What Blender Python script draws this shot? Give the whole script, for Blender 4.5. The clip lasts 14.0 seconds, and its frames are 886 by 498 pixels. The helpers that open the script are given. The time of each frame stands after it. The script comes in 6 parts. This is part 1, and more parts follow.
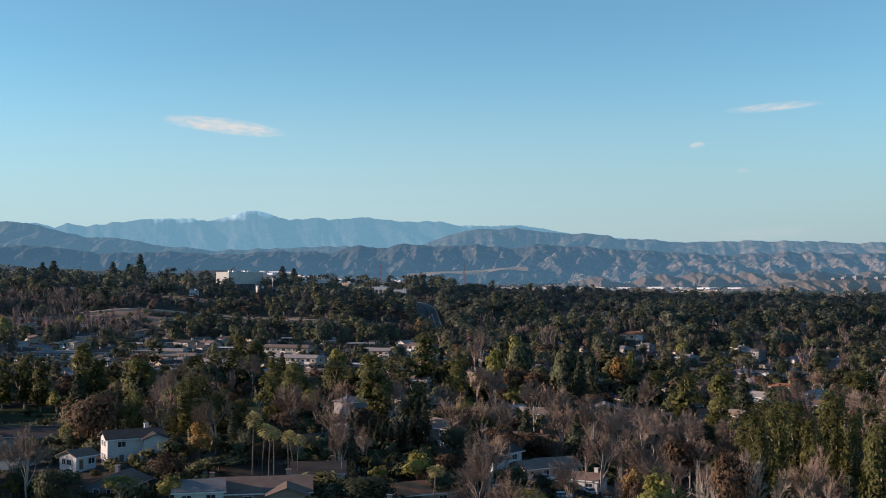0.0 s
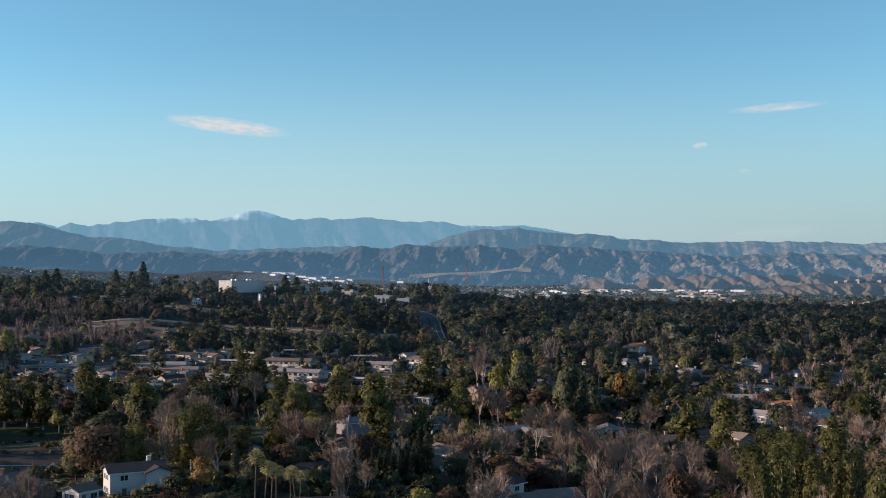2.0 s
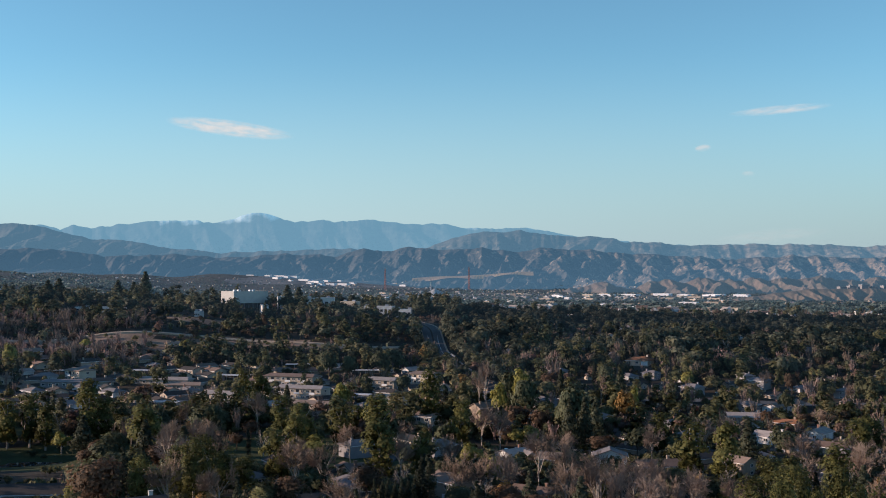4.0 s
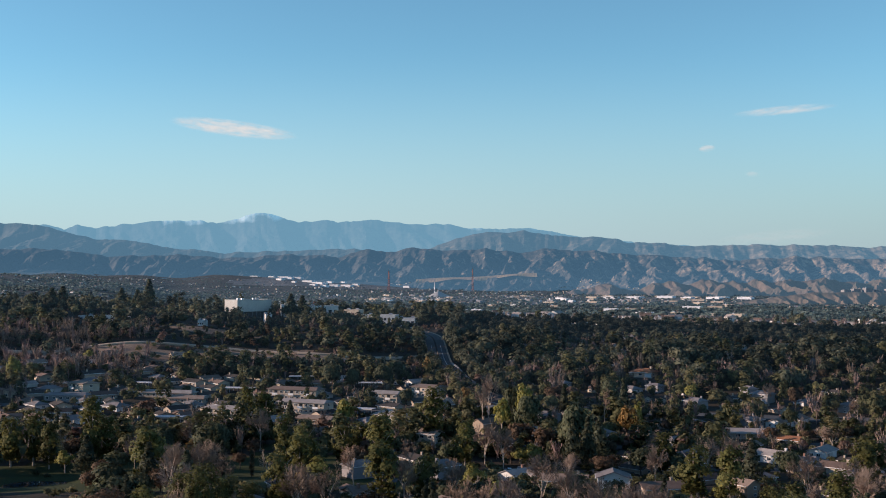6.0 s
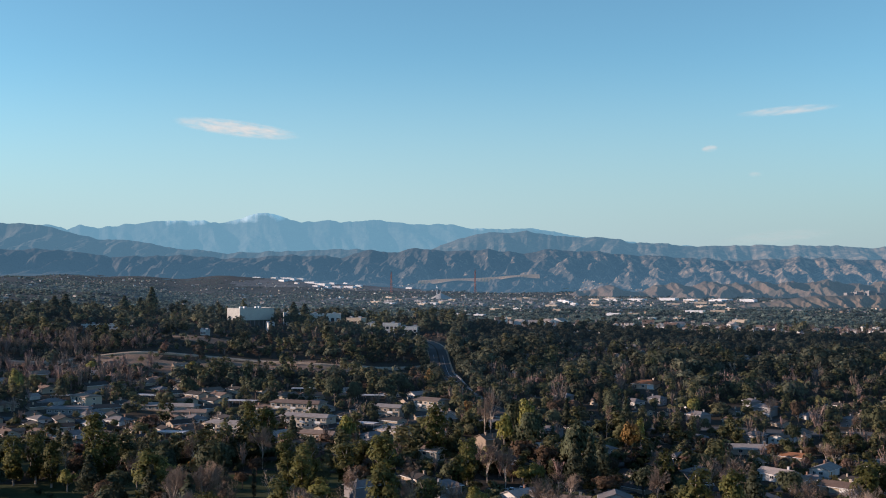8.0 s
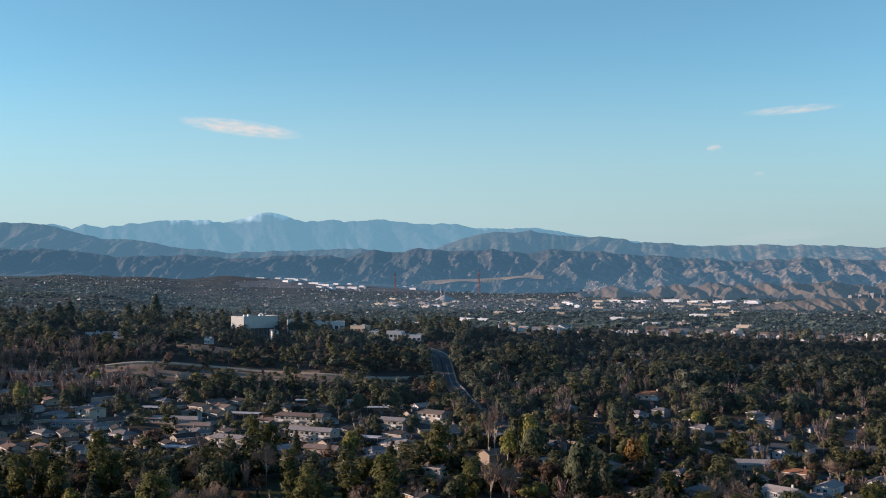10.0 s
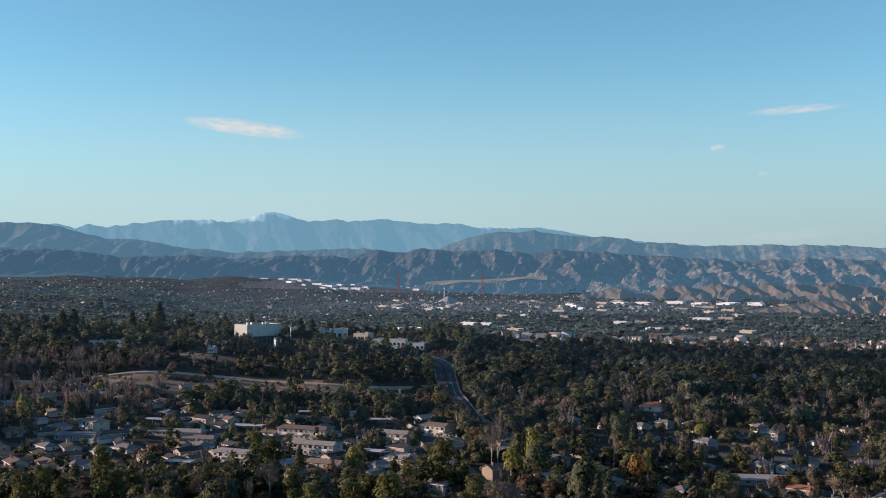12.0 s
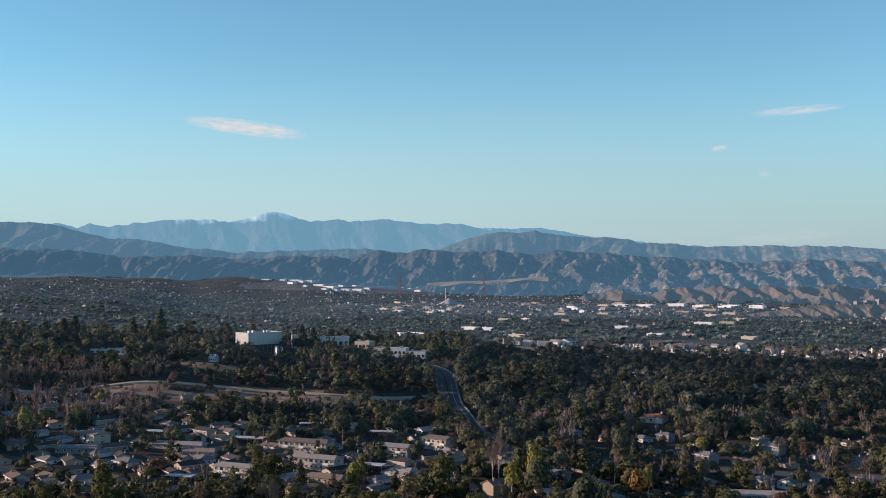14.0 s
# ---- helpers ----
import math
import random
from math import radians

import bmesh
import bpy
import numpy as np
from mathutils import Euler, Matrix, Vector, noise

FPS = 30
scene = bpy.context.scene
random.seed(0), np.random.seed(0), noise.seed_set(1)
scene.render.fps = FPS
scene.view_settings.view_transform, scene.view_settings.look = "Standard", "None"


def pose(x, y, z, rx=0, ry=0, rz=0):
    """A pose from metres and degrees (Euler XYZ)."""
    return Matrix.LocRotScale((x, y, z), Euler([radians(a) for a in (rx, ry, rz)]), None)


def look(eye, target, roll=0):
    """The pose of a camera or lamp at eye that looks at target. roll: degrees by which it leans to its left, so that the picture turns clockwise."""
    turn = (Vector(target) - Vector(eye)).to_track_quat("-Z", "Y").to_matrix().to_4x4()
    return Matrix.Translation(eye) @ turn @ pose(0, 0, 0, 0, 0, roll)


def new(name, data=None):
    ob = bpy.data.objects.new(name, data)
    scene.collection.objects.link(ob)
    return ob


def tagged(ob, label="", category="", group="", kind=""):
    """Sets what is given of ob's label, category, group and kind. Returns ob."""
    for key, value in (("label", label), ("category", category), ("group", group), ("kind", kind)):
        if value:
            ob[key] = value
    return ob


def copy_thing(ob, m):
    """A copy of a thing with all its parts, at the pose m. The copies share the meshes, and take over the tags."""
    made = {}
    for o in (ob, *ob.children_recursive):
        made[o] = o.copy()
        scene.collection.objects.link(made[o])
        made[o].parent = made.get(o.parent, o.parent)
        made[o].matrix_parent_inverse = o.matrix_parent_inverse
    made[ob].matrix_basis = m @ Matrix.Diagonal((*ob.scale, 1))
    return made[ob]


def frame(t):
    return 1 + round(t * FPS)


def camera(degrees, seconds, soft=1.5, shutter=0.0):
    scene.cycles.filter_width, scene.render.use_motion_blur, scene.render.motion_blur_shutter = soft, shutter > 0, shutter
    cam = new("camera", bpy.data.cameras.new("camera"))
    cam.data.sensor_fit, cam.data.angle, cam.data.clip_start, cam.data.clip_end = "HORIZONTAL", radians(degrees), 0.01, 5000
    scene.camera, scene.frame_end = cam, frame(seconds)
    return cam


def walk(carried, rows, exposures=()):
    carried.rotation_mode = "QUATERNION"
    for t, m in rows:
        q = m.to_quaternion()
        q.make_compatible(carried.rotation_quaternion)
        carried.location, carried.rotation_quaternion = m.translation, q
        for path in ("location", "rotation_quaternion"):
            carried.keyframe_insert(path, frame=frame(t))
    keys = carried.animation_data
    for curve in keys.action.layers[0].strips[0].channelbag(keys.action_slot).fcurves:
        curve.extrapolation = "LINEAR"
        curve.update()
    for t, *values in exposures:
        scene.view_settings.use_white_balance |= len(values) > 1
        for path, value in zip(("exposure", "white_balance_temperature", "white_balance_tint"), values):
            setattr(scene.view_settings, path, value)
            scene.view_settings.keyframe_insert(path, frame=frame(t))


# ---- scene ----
# Camera: a drone that climbs at 4 m/s over the suburb.
# Rows: seconds, x, y, z, yaw, pitch, lean to the right.
cam = camera(43.2, 14.0, soft=1.0)
ROWS = [
    (0.0, 0.000, 0.000, 50.00, -0.000, 1.700, 0.168),
    (0.5, 0.014, -0.023, 52.02, 0.025, 1.643, 0.128),
    (1.0, 0.025, -0.047, 54.06, 0.061, 1.608, 0.102),
    (1.5, 0.032, -0.070, 56.10, 0.103, 1.588, 0.096),
    (2.0, 0.039, -0.089, 58.12, 0.141, 1.605, 0.095),
    (2.5, 0.049, -0.103, 60.13, 0.169, 1.620, 0.083),
    (3.0, 0.063, -0.113, 62.13, 0.206, 1.633, 0.088),
    (3.5, 0.087, -0.118, 64.13, 0.228, 1.633, 0.077),
    (6.0, 0.240, -0.121, 74.08, 0.452, 1.541, -0.006),
    (6.5, 0.266, -0.119, 76.07, 0.466, 1.525, 0.002),
    (7.0, 0.290, -0.116, 78.06, 0.500, 1.498, -0.015),
    (7.5, 0.312, -0.110, 80.07, 0.544, 1.474, -0.023),
    (8.0, 0.334, -0.102, 82.09, 0.586, 1.450, -0.039),
    (10.5, 0.432, -0.047, 92.22, 0.848, 1.292, -0.059),
    (11.0, 0.453, -0.033, 94.21, 0.904, 1.263, -0.068),
    (11.5, 0.473, -0.015, 96.17, 0.932, 1.245, -0.075),
    (12.0, 0.493, 0.005, 98.12, 0.963, 1.215, -0.079),
    (12.5, 0.515, 0.027, 100.08, 0.991, 1.195, -0.099),
    (13.0, 0.539, 0.050, 102.04, 1.022, 1.160, -0.130),
    (13.5, 0.564, 0.072, 104.02, 1.027, 1.136, -0.146),
    (14.0, 0.589, 0.095, 106.00, 1.036, 1.127, -0.168),
]
walk(cam, [(t, pose(x, y, z, 90 + pitch, 0, yaw) @ pose(0, 0, 0, 0, 0, -lean)) for t, x, y, z, yaw, pitch, lean in ROWS])

# ---- world ----
SUN_ELEVATION, SUN_AZIMUTH = 14.0, 88.0  # degrees; azimuth to the left of straight ahead
to_sun = Vector((-math.sin(radians(SUN_AZIMUTH)) * math.cos(radians(SUN_ELEVATION)),
                 math.cos(radians(SUN_AZIMUTH)) * math.cos(radians(SUN_ELEVATION)),
                 math.sin(radians(SUN_ELEVATION))))
world = bpy.data.worlds.new("world")
scene.world = world
world.use_nodes = True
wn, wl = world.node_tree.nodes, world.node_tree.links
sky = wn.new("ShaderNodeTexSky")
sky.sky_type, sky.sun_disc = "NISHITA", False
sky.sun_elevation, sky.sun_rotation = radians(SUN_ELEVATION), radians(-SUN_AZIMUTH)
sky.altitude, sky.air_density, sky.dust_density, sky.ozone_density = 1200, 1.0, 0.0, 3.0
tone = wn.new("ShaderNodeMix")
tone.data_type, tone.blend_type = "RGBA", "MULTIPLY"
tone.inputs["Factor"].default_value = 1.0
tone.inputs["B"].default_value = (0.87, 1.09, 1.0, 1)
wl.new(sky.outputs["Color"], tone.inputs["A"])
wl.new(tone.outputs["Result"], wn["Background"].inputs["Color"])
wn["Background"].inputs["Strength"].default_value = 0.112

sun_data = bpy.data.lights.new("sun", "SUN")
sun_data.energy, sun_data.angle, sun_data.color = 4.7, radians(0.55), (1.0, 0.785, 0.60)
sun = new("sun", sun_data)
sun.matrix_world = look((0, 0, 900), Vector((0, 0, 900)) - to_sun)
scene.view_settings.exposure = 0.65


# ---- materials ----
CAST = (0.98, 0.97, 1.13)  # shared cast of the pigments


def material(name, base, rough=0.8, metal=0.0, vary=0.25, scale=1.0, second=None, bump=0.0, per_object=0.0, spec=0.3,
             glow=None, glow_strength=0.0, tint=0.0, translucent=0.0):
    """A surface with two scales of variation between base and second; tint follows the mesh's own tint attribute."""
    m = bpy.data.materials.new(name)
    m.use_nodes = True
    n, l = m.node_tree.nodes, m.node_tree.links
    b = n["Principled BSDF"]
    b.inputs["Roughness"].default_value = rough
    b.inputs["Metallic"].default_value = metal
    b.inputs["Specular IOR Level"].default_value = spec
    geo = n.new("ShaderNodeNewGeometry")
    big, fine = n.new("ShaderNodeTexNoise"), n.new("ShaderNodeTexNoise")
    big.inputs["Scale"].default_value, fine.inputs["Scale"].default_value = 0.35 * scale, 4.0 * scale
    big.inputs["Detail"].default_value, fine.inputs["Detail"].default_value = 4, 6
    for tex in (big, fine):
        l.new(geo.outputs["Position"], tex.inputs["Vector"])
    mixed = n.new("ShaderNodeMath")
    mixed.operation = "MULTIPLY_ADD"
    mixed.inputs[1].default_value = 0.5
    l.new(fine.outputs["Fac"], mixed.inputs[0])
    half = n.new("ShaderNodeMath")
    half.operation = "MULTIPLY"
    half.inputs[1].default_value = 0.5
    l.new(big.outputs["Fac"], half.inputs[0])
    l.new(half.outputs[0], mixed.inputs[2])
    ramp = n.new("ShaderNodeValToRGB")
    ramp.color_ramp.elements[0].position, ramp.color_ramp.elements[1].position = 0.36, 0.64
    second = second or [c * (1 - vary) for c in base]
    top = [c * k for c, k in zip(base, CAST)]
    second = [c * k for c, k in zip(second, CAST)]
    ramp.color_ramp.elements[0].color = (*second, 1)
    ramp.color_ramp.elements[1].color = (*top, 1)
    l.new(mixed.outputs[0], ramp.inputs["Fac"])
    colour = ramp.outputs["Color"]
    if per_object or tint:
        hsv = n.new("ShaderNodeHueSaturation")
        value = n.new("ShaderNodeMapRange")
        if tint:
            attribute = n.new("ShaderNodeAttribute")
            attribute.attribute_name = "tint"
            l.new(attribute.outputs["Fac"], value.inputs["Value"])
            hue = n.new("ShaderNodeMapRange")
            hue.inputs["To Min"].default_value, hue.inputs["To Max"].default_value = 0.515, 0.462
            l.new(attribute.outputs["Fac"], hue.inputs["Value"])
            l.new(hue.outputs["Result"], hsv.inputs["Hue"])
        else:
            info = n.new("ShaderNodeObjectInfo")
            l.new(info.outputs["Random"], value.inputs["Value"])
        amount = tint or per_object
        value.inputs["To Min"].default_value, value.inputs["To Max"].default_value = 1 - amount, 1 + amount
        l.new(value.outputs["Result"], hsv.inputs["Value"])
        l.new(colour, hsv.inputs["Color"])
        colour = hsv.outputs["Color"]
    l.new(colour, b.inputs["Base Color"])
    if bump:
        bm_node = n.new("ShaderNodeBump")
        bm_node.inputs["Strength"].default_value, bm_node.inputs["Distance"].default_value = bump, 0.05 / scale
        l.new(fine.outputs["Fac"], bm_node.inputs["Height"])
        l.new(bm_node.outputs["Normal"], b.inputs["Normal"])
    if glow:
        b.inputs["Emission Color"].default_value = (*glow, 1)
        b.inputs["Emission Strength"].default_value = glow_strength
    if translucent:
        thin = n.new("ShaderNodeBsdfTranslucent")
        l.new(colour, thin.inputs["Color"])
        mix = n.new("ShaderNodeMixShader")
        mix.inputs["Fac"].default_value = translucent
        l.new(b.outputs["BSDF"], mix.inputs[1])
        l.new(thin.outputs["BSDF"], mix.inputs[2])
        l.new(mix.outputs["Shader"], n["Material Output"].inputs["Surface"])
    return m


LEAF = (1.5, 1.5, 1.25)  # how pale all foliage is


def leaves(name, base, second, per_object=0.25, tint=0.0):
    base, second = [c * k for c, k in zip(base, LEAF)], [c * k for c, k in zip(second, LEAF)]
    m = material(name, base, 0.7, second=second, scale=0.6, per_object=per_object, tint=tint, translucent=0.4, spec=0.2)
    n, l = m.node_tree.nodes, m.node_tree.links
    spread = n.new("ShaderNodeMapRange")
    spread.inputs["To Min"].default_value, spread.inputs["To Max"].default_value = 0.75, 1.28
    l.new(n["Geometry"].outputs["Random Per Island"], spread.inputs["Value"])
    grain = n.new("ShaderNodeHueSaturation")
    l.new(spread.outputs["Result"], grain.inputs["Value"])
    b = n["Principled BSDF"]
    l.new(b.inputs["Base Color"].links[0].from_socket, grain.inputs["Color"])
    l.new(grain.outputs["Color"], b.inputs["Base Color"])
    l.new(grain.outputs["Color"], n["Translucent BSDF"].inputs["Color"])
    return m


M = {
    "ground": material("litter_and_soil", (0.062, 0.048, 0.036), 0.95, second=(0.032, 0.028, 0.022), scale=0.12, bump=0.4, spec=0.1),
    "valley": material("valley_floor", (0.072, 0.064, 0.056), 0.95, second=(0.034, 0.034, 0.032), scale=0.05, bump=0.3, spec=0.1),
    "town": material("pale_town_ground", (0.15, 0.145, 0.14), 0.95, second=(0.07, 0.07, 0.07), scale=0.06, bump=0.2, spec=0.1),
    "sheet": material("white_sheet_metal", (0.62, 0.61, 0.59), 0.6, vary=0.12, scale=0.2),
    "lawn": material("mown_lawn", (0.05, 0.058, 0.022), 0.9, second=(0.034, 0.038, 0.016), scale=0.25, bump=0.4, spec=0.1),
    "dry": material("dry_grass", (0.29, 0.20, 0.135), 0.95, second=(0.14, 0.10, 0.074), scale=0.2, bump=0.5, spec=0.1),
    "asphalt": material("worn_asphalt", (0.085, 0.083, 0.082), 0.9, second=(0.058, 0.057, 0.057), scale=0.5, bump=0.2),
    "concrete": material("pale_concrete", (0.36, 0.34, 0.31), 0.85, second=(0.26, 0.25, 0.23), scale=0.7, bump=0.2),
    "line": material("road_paint", (0.7, 0.7, 0.66), 0.7, vary=0.2),
    "dirt": material("pale_dirt", (0.43, 0.33, 0.235), 0.95, second=(0.30, 0.225, 0.155), scale=0.3, bump=0.4, spec=0.1),
    "water": material("pond_water", (0.02, 0.035, 0.045), 0.06, vary=0.1, bump=0.03, spec=0.5),
    "bark": material("grey_brown_bark", (0.11, 0.085, 0.065), 0.95, vary=0.4, scale=2, bump=0.6, spec=0.1),
    "palm_bark": material("palm_trunk_bark", (0.15, 0.12, 0.095), 0.95, vary=0.35, scale=3, bump=0.5, spec=0.1),
    "bark_pale": material("pale_bark", (0.40, 0.34, 0.27), 0.9, second=(0.25, 0.2, 0.15), scale=2, bump=0.4, spec=0.1),
    "twig": material("bare_twigs", (0.245, 0.178, 0.132), 0.95, second=(0.165, 0.122, 0.09), scale=0.4, per_object=0.25, spec=0.1),
    "twig_tint": material("bare_twigs_mixed", (0.26, 0.195, 0.145), 0.95, second=(0.18, 0.135, 0.105), scale=0.4, tint=0.3, spec=0.1),
    # Oak leaves darkened to stand for the shadow on the eastern slope.
    "live_oak": leaves("shade_dark_oak_leaves", (0.030, 0.033, 0.026), (0.018, 0.021, 0.018), tint=0.4),
    "oak": leaves("oak_leaves", (0.066, 0.070, 0.044), (0.038, 0.043, 0.028)),
    "euca": leaves("eucalyptus_leaves", (0.082, 0.078, 0.028), (0.044, 0.045, 0.018)),
    "pine": leaves("pine_needles", (0.066, 0.070, 0.050), (0.036, 0.041, 0.030)),
    "cypress": leaves("cypress_foliage", (0.036, 0.041, 0.029), (0.020, 0.024, 0.020)),
    "bright": leaves("yellow_green_leaves", (0.204, 0.186, 0.059), (0.120, 0.115, 0.041)),
    "autumn": leaves("russet_leaves", (0.085, 0.052, 0.036), (0.05, 0.032, 0.024)),
    "golden": leaves("golden_leaves", (0.312, 0.186, 0.073), (0.180, 0.114, 0.051)),
    "palm": leaves("palm_fronds", (0.32, 0.28, 0.14), (0.144, 0.132, 0.073)),
    "woods": leaves("mixed_foliage", (0.094, 0.092, 0.046), (0.048, 0.052, 0.030), tint=0.5),
    "hill_woods": leaves("dark_foliage", (0.068, 0.072, 0.050), (0.038, 0.042, 0.034), tint=0.6),
    "russet_woods": leaves("mixed_russet_foliage", (0.10, 0.070, 0.054), (0.062, 0.045, 0.038), tint=0.4),
    # Blue of the distance haze is mixed into these leaf colours.
    "hazed_valley_woods": leaves("far_foliage_hazed", (0.066, 0.084, 0.086), (0.046, 0.060, 0.064), tint=0.55),
    "glass": material("window_glass", (0.03, 0.035, 0.04), 0.12, vary=0.2, spec=0.6),
    "trim": material("white_trim", (0.68, 0.66, 0.61), 0.6, vary=0.15),
    "brick": material("chimney_brick", (0.26, 0.15, 0.105), 0.9, vary=0.35, scale=3, bump=0.4),
    "metal": material("grey_metal", (0.35, 0.36, 0.37), 0.45, metal=0.6, vary=0.2),
    "tyre": material("black_rubber", (0.02, 0.02, 0.02), 0.9, vary=0.2),
    "red_steel": material("red_mast_steel", (0.36, 0.12, 0.09), 0.6, vary=0.25, scale=0.1),
    "wood": material("weathered_wood", (0.2, 0.14, 0.09), 0.9, vary=0.35, scale=2, bump=0.3),
}
WALLS = [material("stucco_" + k, c, 0.9, second=[v * 0.82 for v in c], scale=0.8, bump=0.25, per_object=0.06, spec=0.15) for k, c in (
    ("white", (0.58, 0.55, 0.49)), ("cream", (0.47, 0.385, 0.285)), ("tan", (0.30, 0.23, 0.165)), ("grey", (0.24, 0.225, 0.215)), ("sand", (0.39, 0.315, 0.235)), ("ivory", (0.44, 0.42, 0.37)))]
ROOFS = [material("roof_" + k, c, 0.9, second=[v * 0.65 for v in c], scale=1.2, bump=0.5, per_object=0.12, spec=0.2) for k, c in (
    ("brown", (0.19, 0.128, 0.096)), ("grey", (0.20, 0.176, 0.165)), ("tan", (0.25, 0.18, 0.135)), ("terracotta", (0.34, 0.15, 0.075)), ("dark", (0.06, 0.05, 0.045)),
    ("pale", (0.33, 0.28, 0.24)), ("white", (0.46, 0.46, 0.46)))]
PAINTS = [material("car_paint_" + k, c, 0.3, vary=0.05, spec=0.6) for k, c in (
    ("white", (0.75, 0.75, 0.74)), ("silver", (0.42, 0.44, 0.46)), ("blue", (0.06, 0.1, 0.2)), ("dark", (0.04, 0.042, 0.045)))]


# ---- mesh helpers ----
def solid(name, verts, faces, mats, parent=None, label="", index=None, tint=None, normals=None):
    """One mesh object from vertex and triangle or quad arrays, under parent."""
    me = bpy.data.meshes.new(name)
    me.from_pydata([tuple(v) for v in verts] if not isinstance(verts, np.ndarray) else verts.tolist(), [],
                   faces.tolist() if isinstance(faces, np.ndarray) else faces)
    for m in (mats if isinstance(mats, (list, tuple)) else [mats]):
        me.materials.append(m)
    if index is not None:
        me.polygons.foreach_set("material_index", np.asarray(index, dtype=np.int32))
    if tint is not None:
        me.attributes.new("tint", "FLOAT", "FACE").data.foreach_set("value", np.asarray(tint, dtype=np.float32))
    me.update()
    if normals is not None:
        for p in me.polygons:
            p.use_smooth = True
        me.normals_split_custom_set_from_vertices(normals)
    ob = new(name, me)
    if parent is not None:
        ob.parent = parent
    if label:
        ob["label"] = label
    return ob


def part(name, bm, mat, parent, label=""):
    me = bpy.data.meshes.new(name)
    bm.normal_update()
    bm.to_mesh(me)
    bm.free()
    me.materials.append(mat)
    ob = new(name, me)
    ob.parent = parent
    if label:
        ob["label"] = label
    return ob


def thing(name, m=None, label="", category="", group="", kind=""):
    ob = new(name)
    if m is not None:
        ob.matrix_basis = m
    return tagged(ob, label, category, group, kind)


def box(bm, x0, x1, y0, y1, z0, z1, bevel=0.0):
    made = bmesh.ops.create_cube(bm, size=1.0, matrix=Matrix.LocRotScale(((x0 + x1) / 2, (y0 + y1) / 2, (z0 + z1) / 2), None, (x1 - x0, y1 - y0, z1 - z0)))
    if bevel:
        edges = list({e for v in made["verts"] for e in v.link_edges})
        bmesh.ops.bevel(bm, geom=edges, offset=bevel, segments=1, affect="EDGES")
    return bm


def boxes(*rows, bevel=0.0):
    bm = bmesh.new()
    for r in rows:
        box(bm, *r, bevel=bevel)
    return bm


# ---- the lie of the land ----
STEPS = [150, 250, 330, 420, 520, 600, 680, 730, 790, 860, 960, 1100, 1350, 2000, 2600, 3000]
FAR_LEFT = [3, 9, 5, 0, 7, 15, 22, 33, 44, 49, 49, 42, 46, 80, 72, 86]
LEFT = [2, 11, 7, 2, 6, 11, 20, 29, 37, 44, 46, 40, 34, 37, 46, 82]
MIDDLE = [1, 4, 2, 2, 2, 10, 16, 18, 31, 38, 42, 38, 33, 34, 38, 48]
RIGHT = [0, 0, 0, 0, 1, 6, 13, 20, 26, 31, 36, 36, 32, 32, 35, 42]
FAR_RIGHT = [-2, -2, -1, -1, 0, 5, 14, 20, 26, 30, 33, 33, 30, 30, 34, 40]


def lie(x, y):
    """Height of the ground, for arrays or single places."""
    x, y = np.asarray(x, dtype=float), np.asarray(y, dtype=float)
    u = np.clip(x / np.maximum(y, 200), -0.42, 0.42)
    profiles = [np.interp(y, STEPS, p) for p in (FAR_LEFT, LEFT, MIDDLE, RIGHT, FAR_RIGHT)]
    place = (u + 0.4) / 0.2
    z = sum(p * np.clip(1 - np.abs(place - i), 0, 1) for i, p in enumerate(profiles))
    z = z / np.maximum(sum(np.clip(1 - np.abs(place - i), 0, 1) for i in range(5)), 1e-6)
    z = z + 0.5 * np.sin(x * 0.031 + 1) * np.sin(y * 0.027) + 0.35 * np.sin(x * 0.083 - y * 0.05)
    steep = np.clip((y - 640) / 60, 0, 1) * np.clip((900 - y) / 60, 0, 1)
    z = z + np.clip((y - 1500) / 300, 0, 1) * np.clip(-u * 4, 0, 1) * (4.5 * np.sin(x * 0.011 + 1 + 0.004 * y) + 2.5 * np.sin(x * 0.031 + y * 0.007))
    return z + steep * 1.8 * np.sin(x * 0.055 + 0.6 * np.sin(y * 0.03))


def ground(x, y):
    return float(lie(x, y))


# ---- ground, roads and water ----
def ribbon(name, route, width, lift, mat, label, step=6.0):
    """A strip that follows the ground along a route of plan points."""
    pts = [Vector(p) for p in route]
    line = []
    for a, b in zip(pts, pts[1:]):
        n = max(1, int((b - a).length / step))
        line += [a.lerp(b, i / n) for i in range(n)]
    line.append(pts[-1])
    for _ in range(6):
        line = [line[0]] + [(a + 2 * b + c) / 4 for a, b, c in zip(line, line[1:], line[2:])] + [line[-1]]
    verts, faces = [], []
    for i, p in enumerate(line):
        d = (line[min(i + 1, len(line) - 1)] - line[max(i - 1, 0)]).normalized()
        side = Vector((d.y, -d.x))
        for k in (-1, -0.5, 0, 0.5, 1):
            q = p + side * k * width / 2
            z = max(ground(q.x, q.y), ground(p.x, p.y)) + lift
            verts.append((q.x, q.y, z))
        for k in (-1, 1):
            q = p + side * k * width / 2
            verts.append((q.x + side.x * k * 0.3, q.y + side.y * k * 0.3, ground(q.x, q.y) - 1.0))
    for i in range(len(line) - 1):
        a, b = i * 7, i * 7 + 7
        for k in range(4):
            faces.append((a + k, b + k, b + k + 1, a + k + 1))
        faces.append((a + 5, b + 5, b, a))
        faces.append((a + 4, b + 4, b + 6, a + 6))
    ob = solid(name, verts, faces, mat)
    return tagged(ob, label, "road", kind="structure")


def inside(x, y, cx, cy, rx, ry):
    return ((x - cx) / rx) ** 2 + ((y - cy) / ry) ** 2 < 1


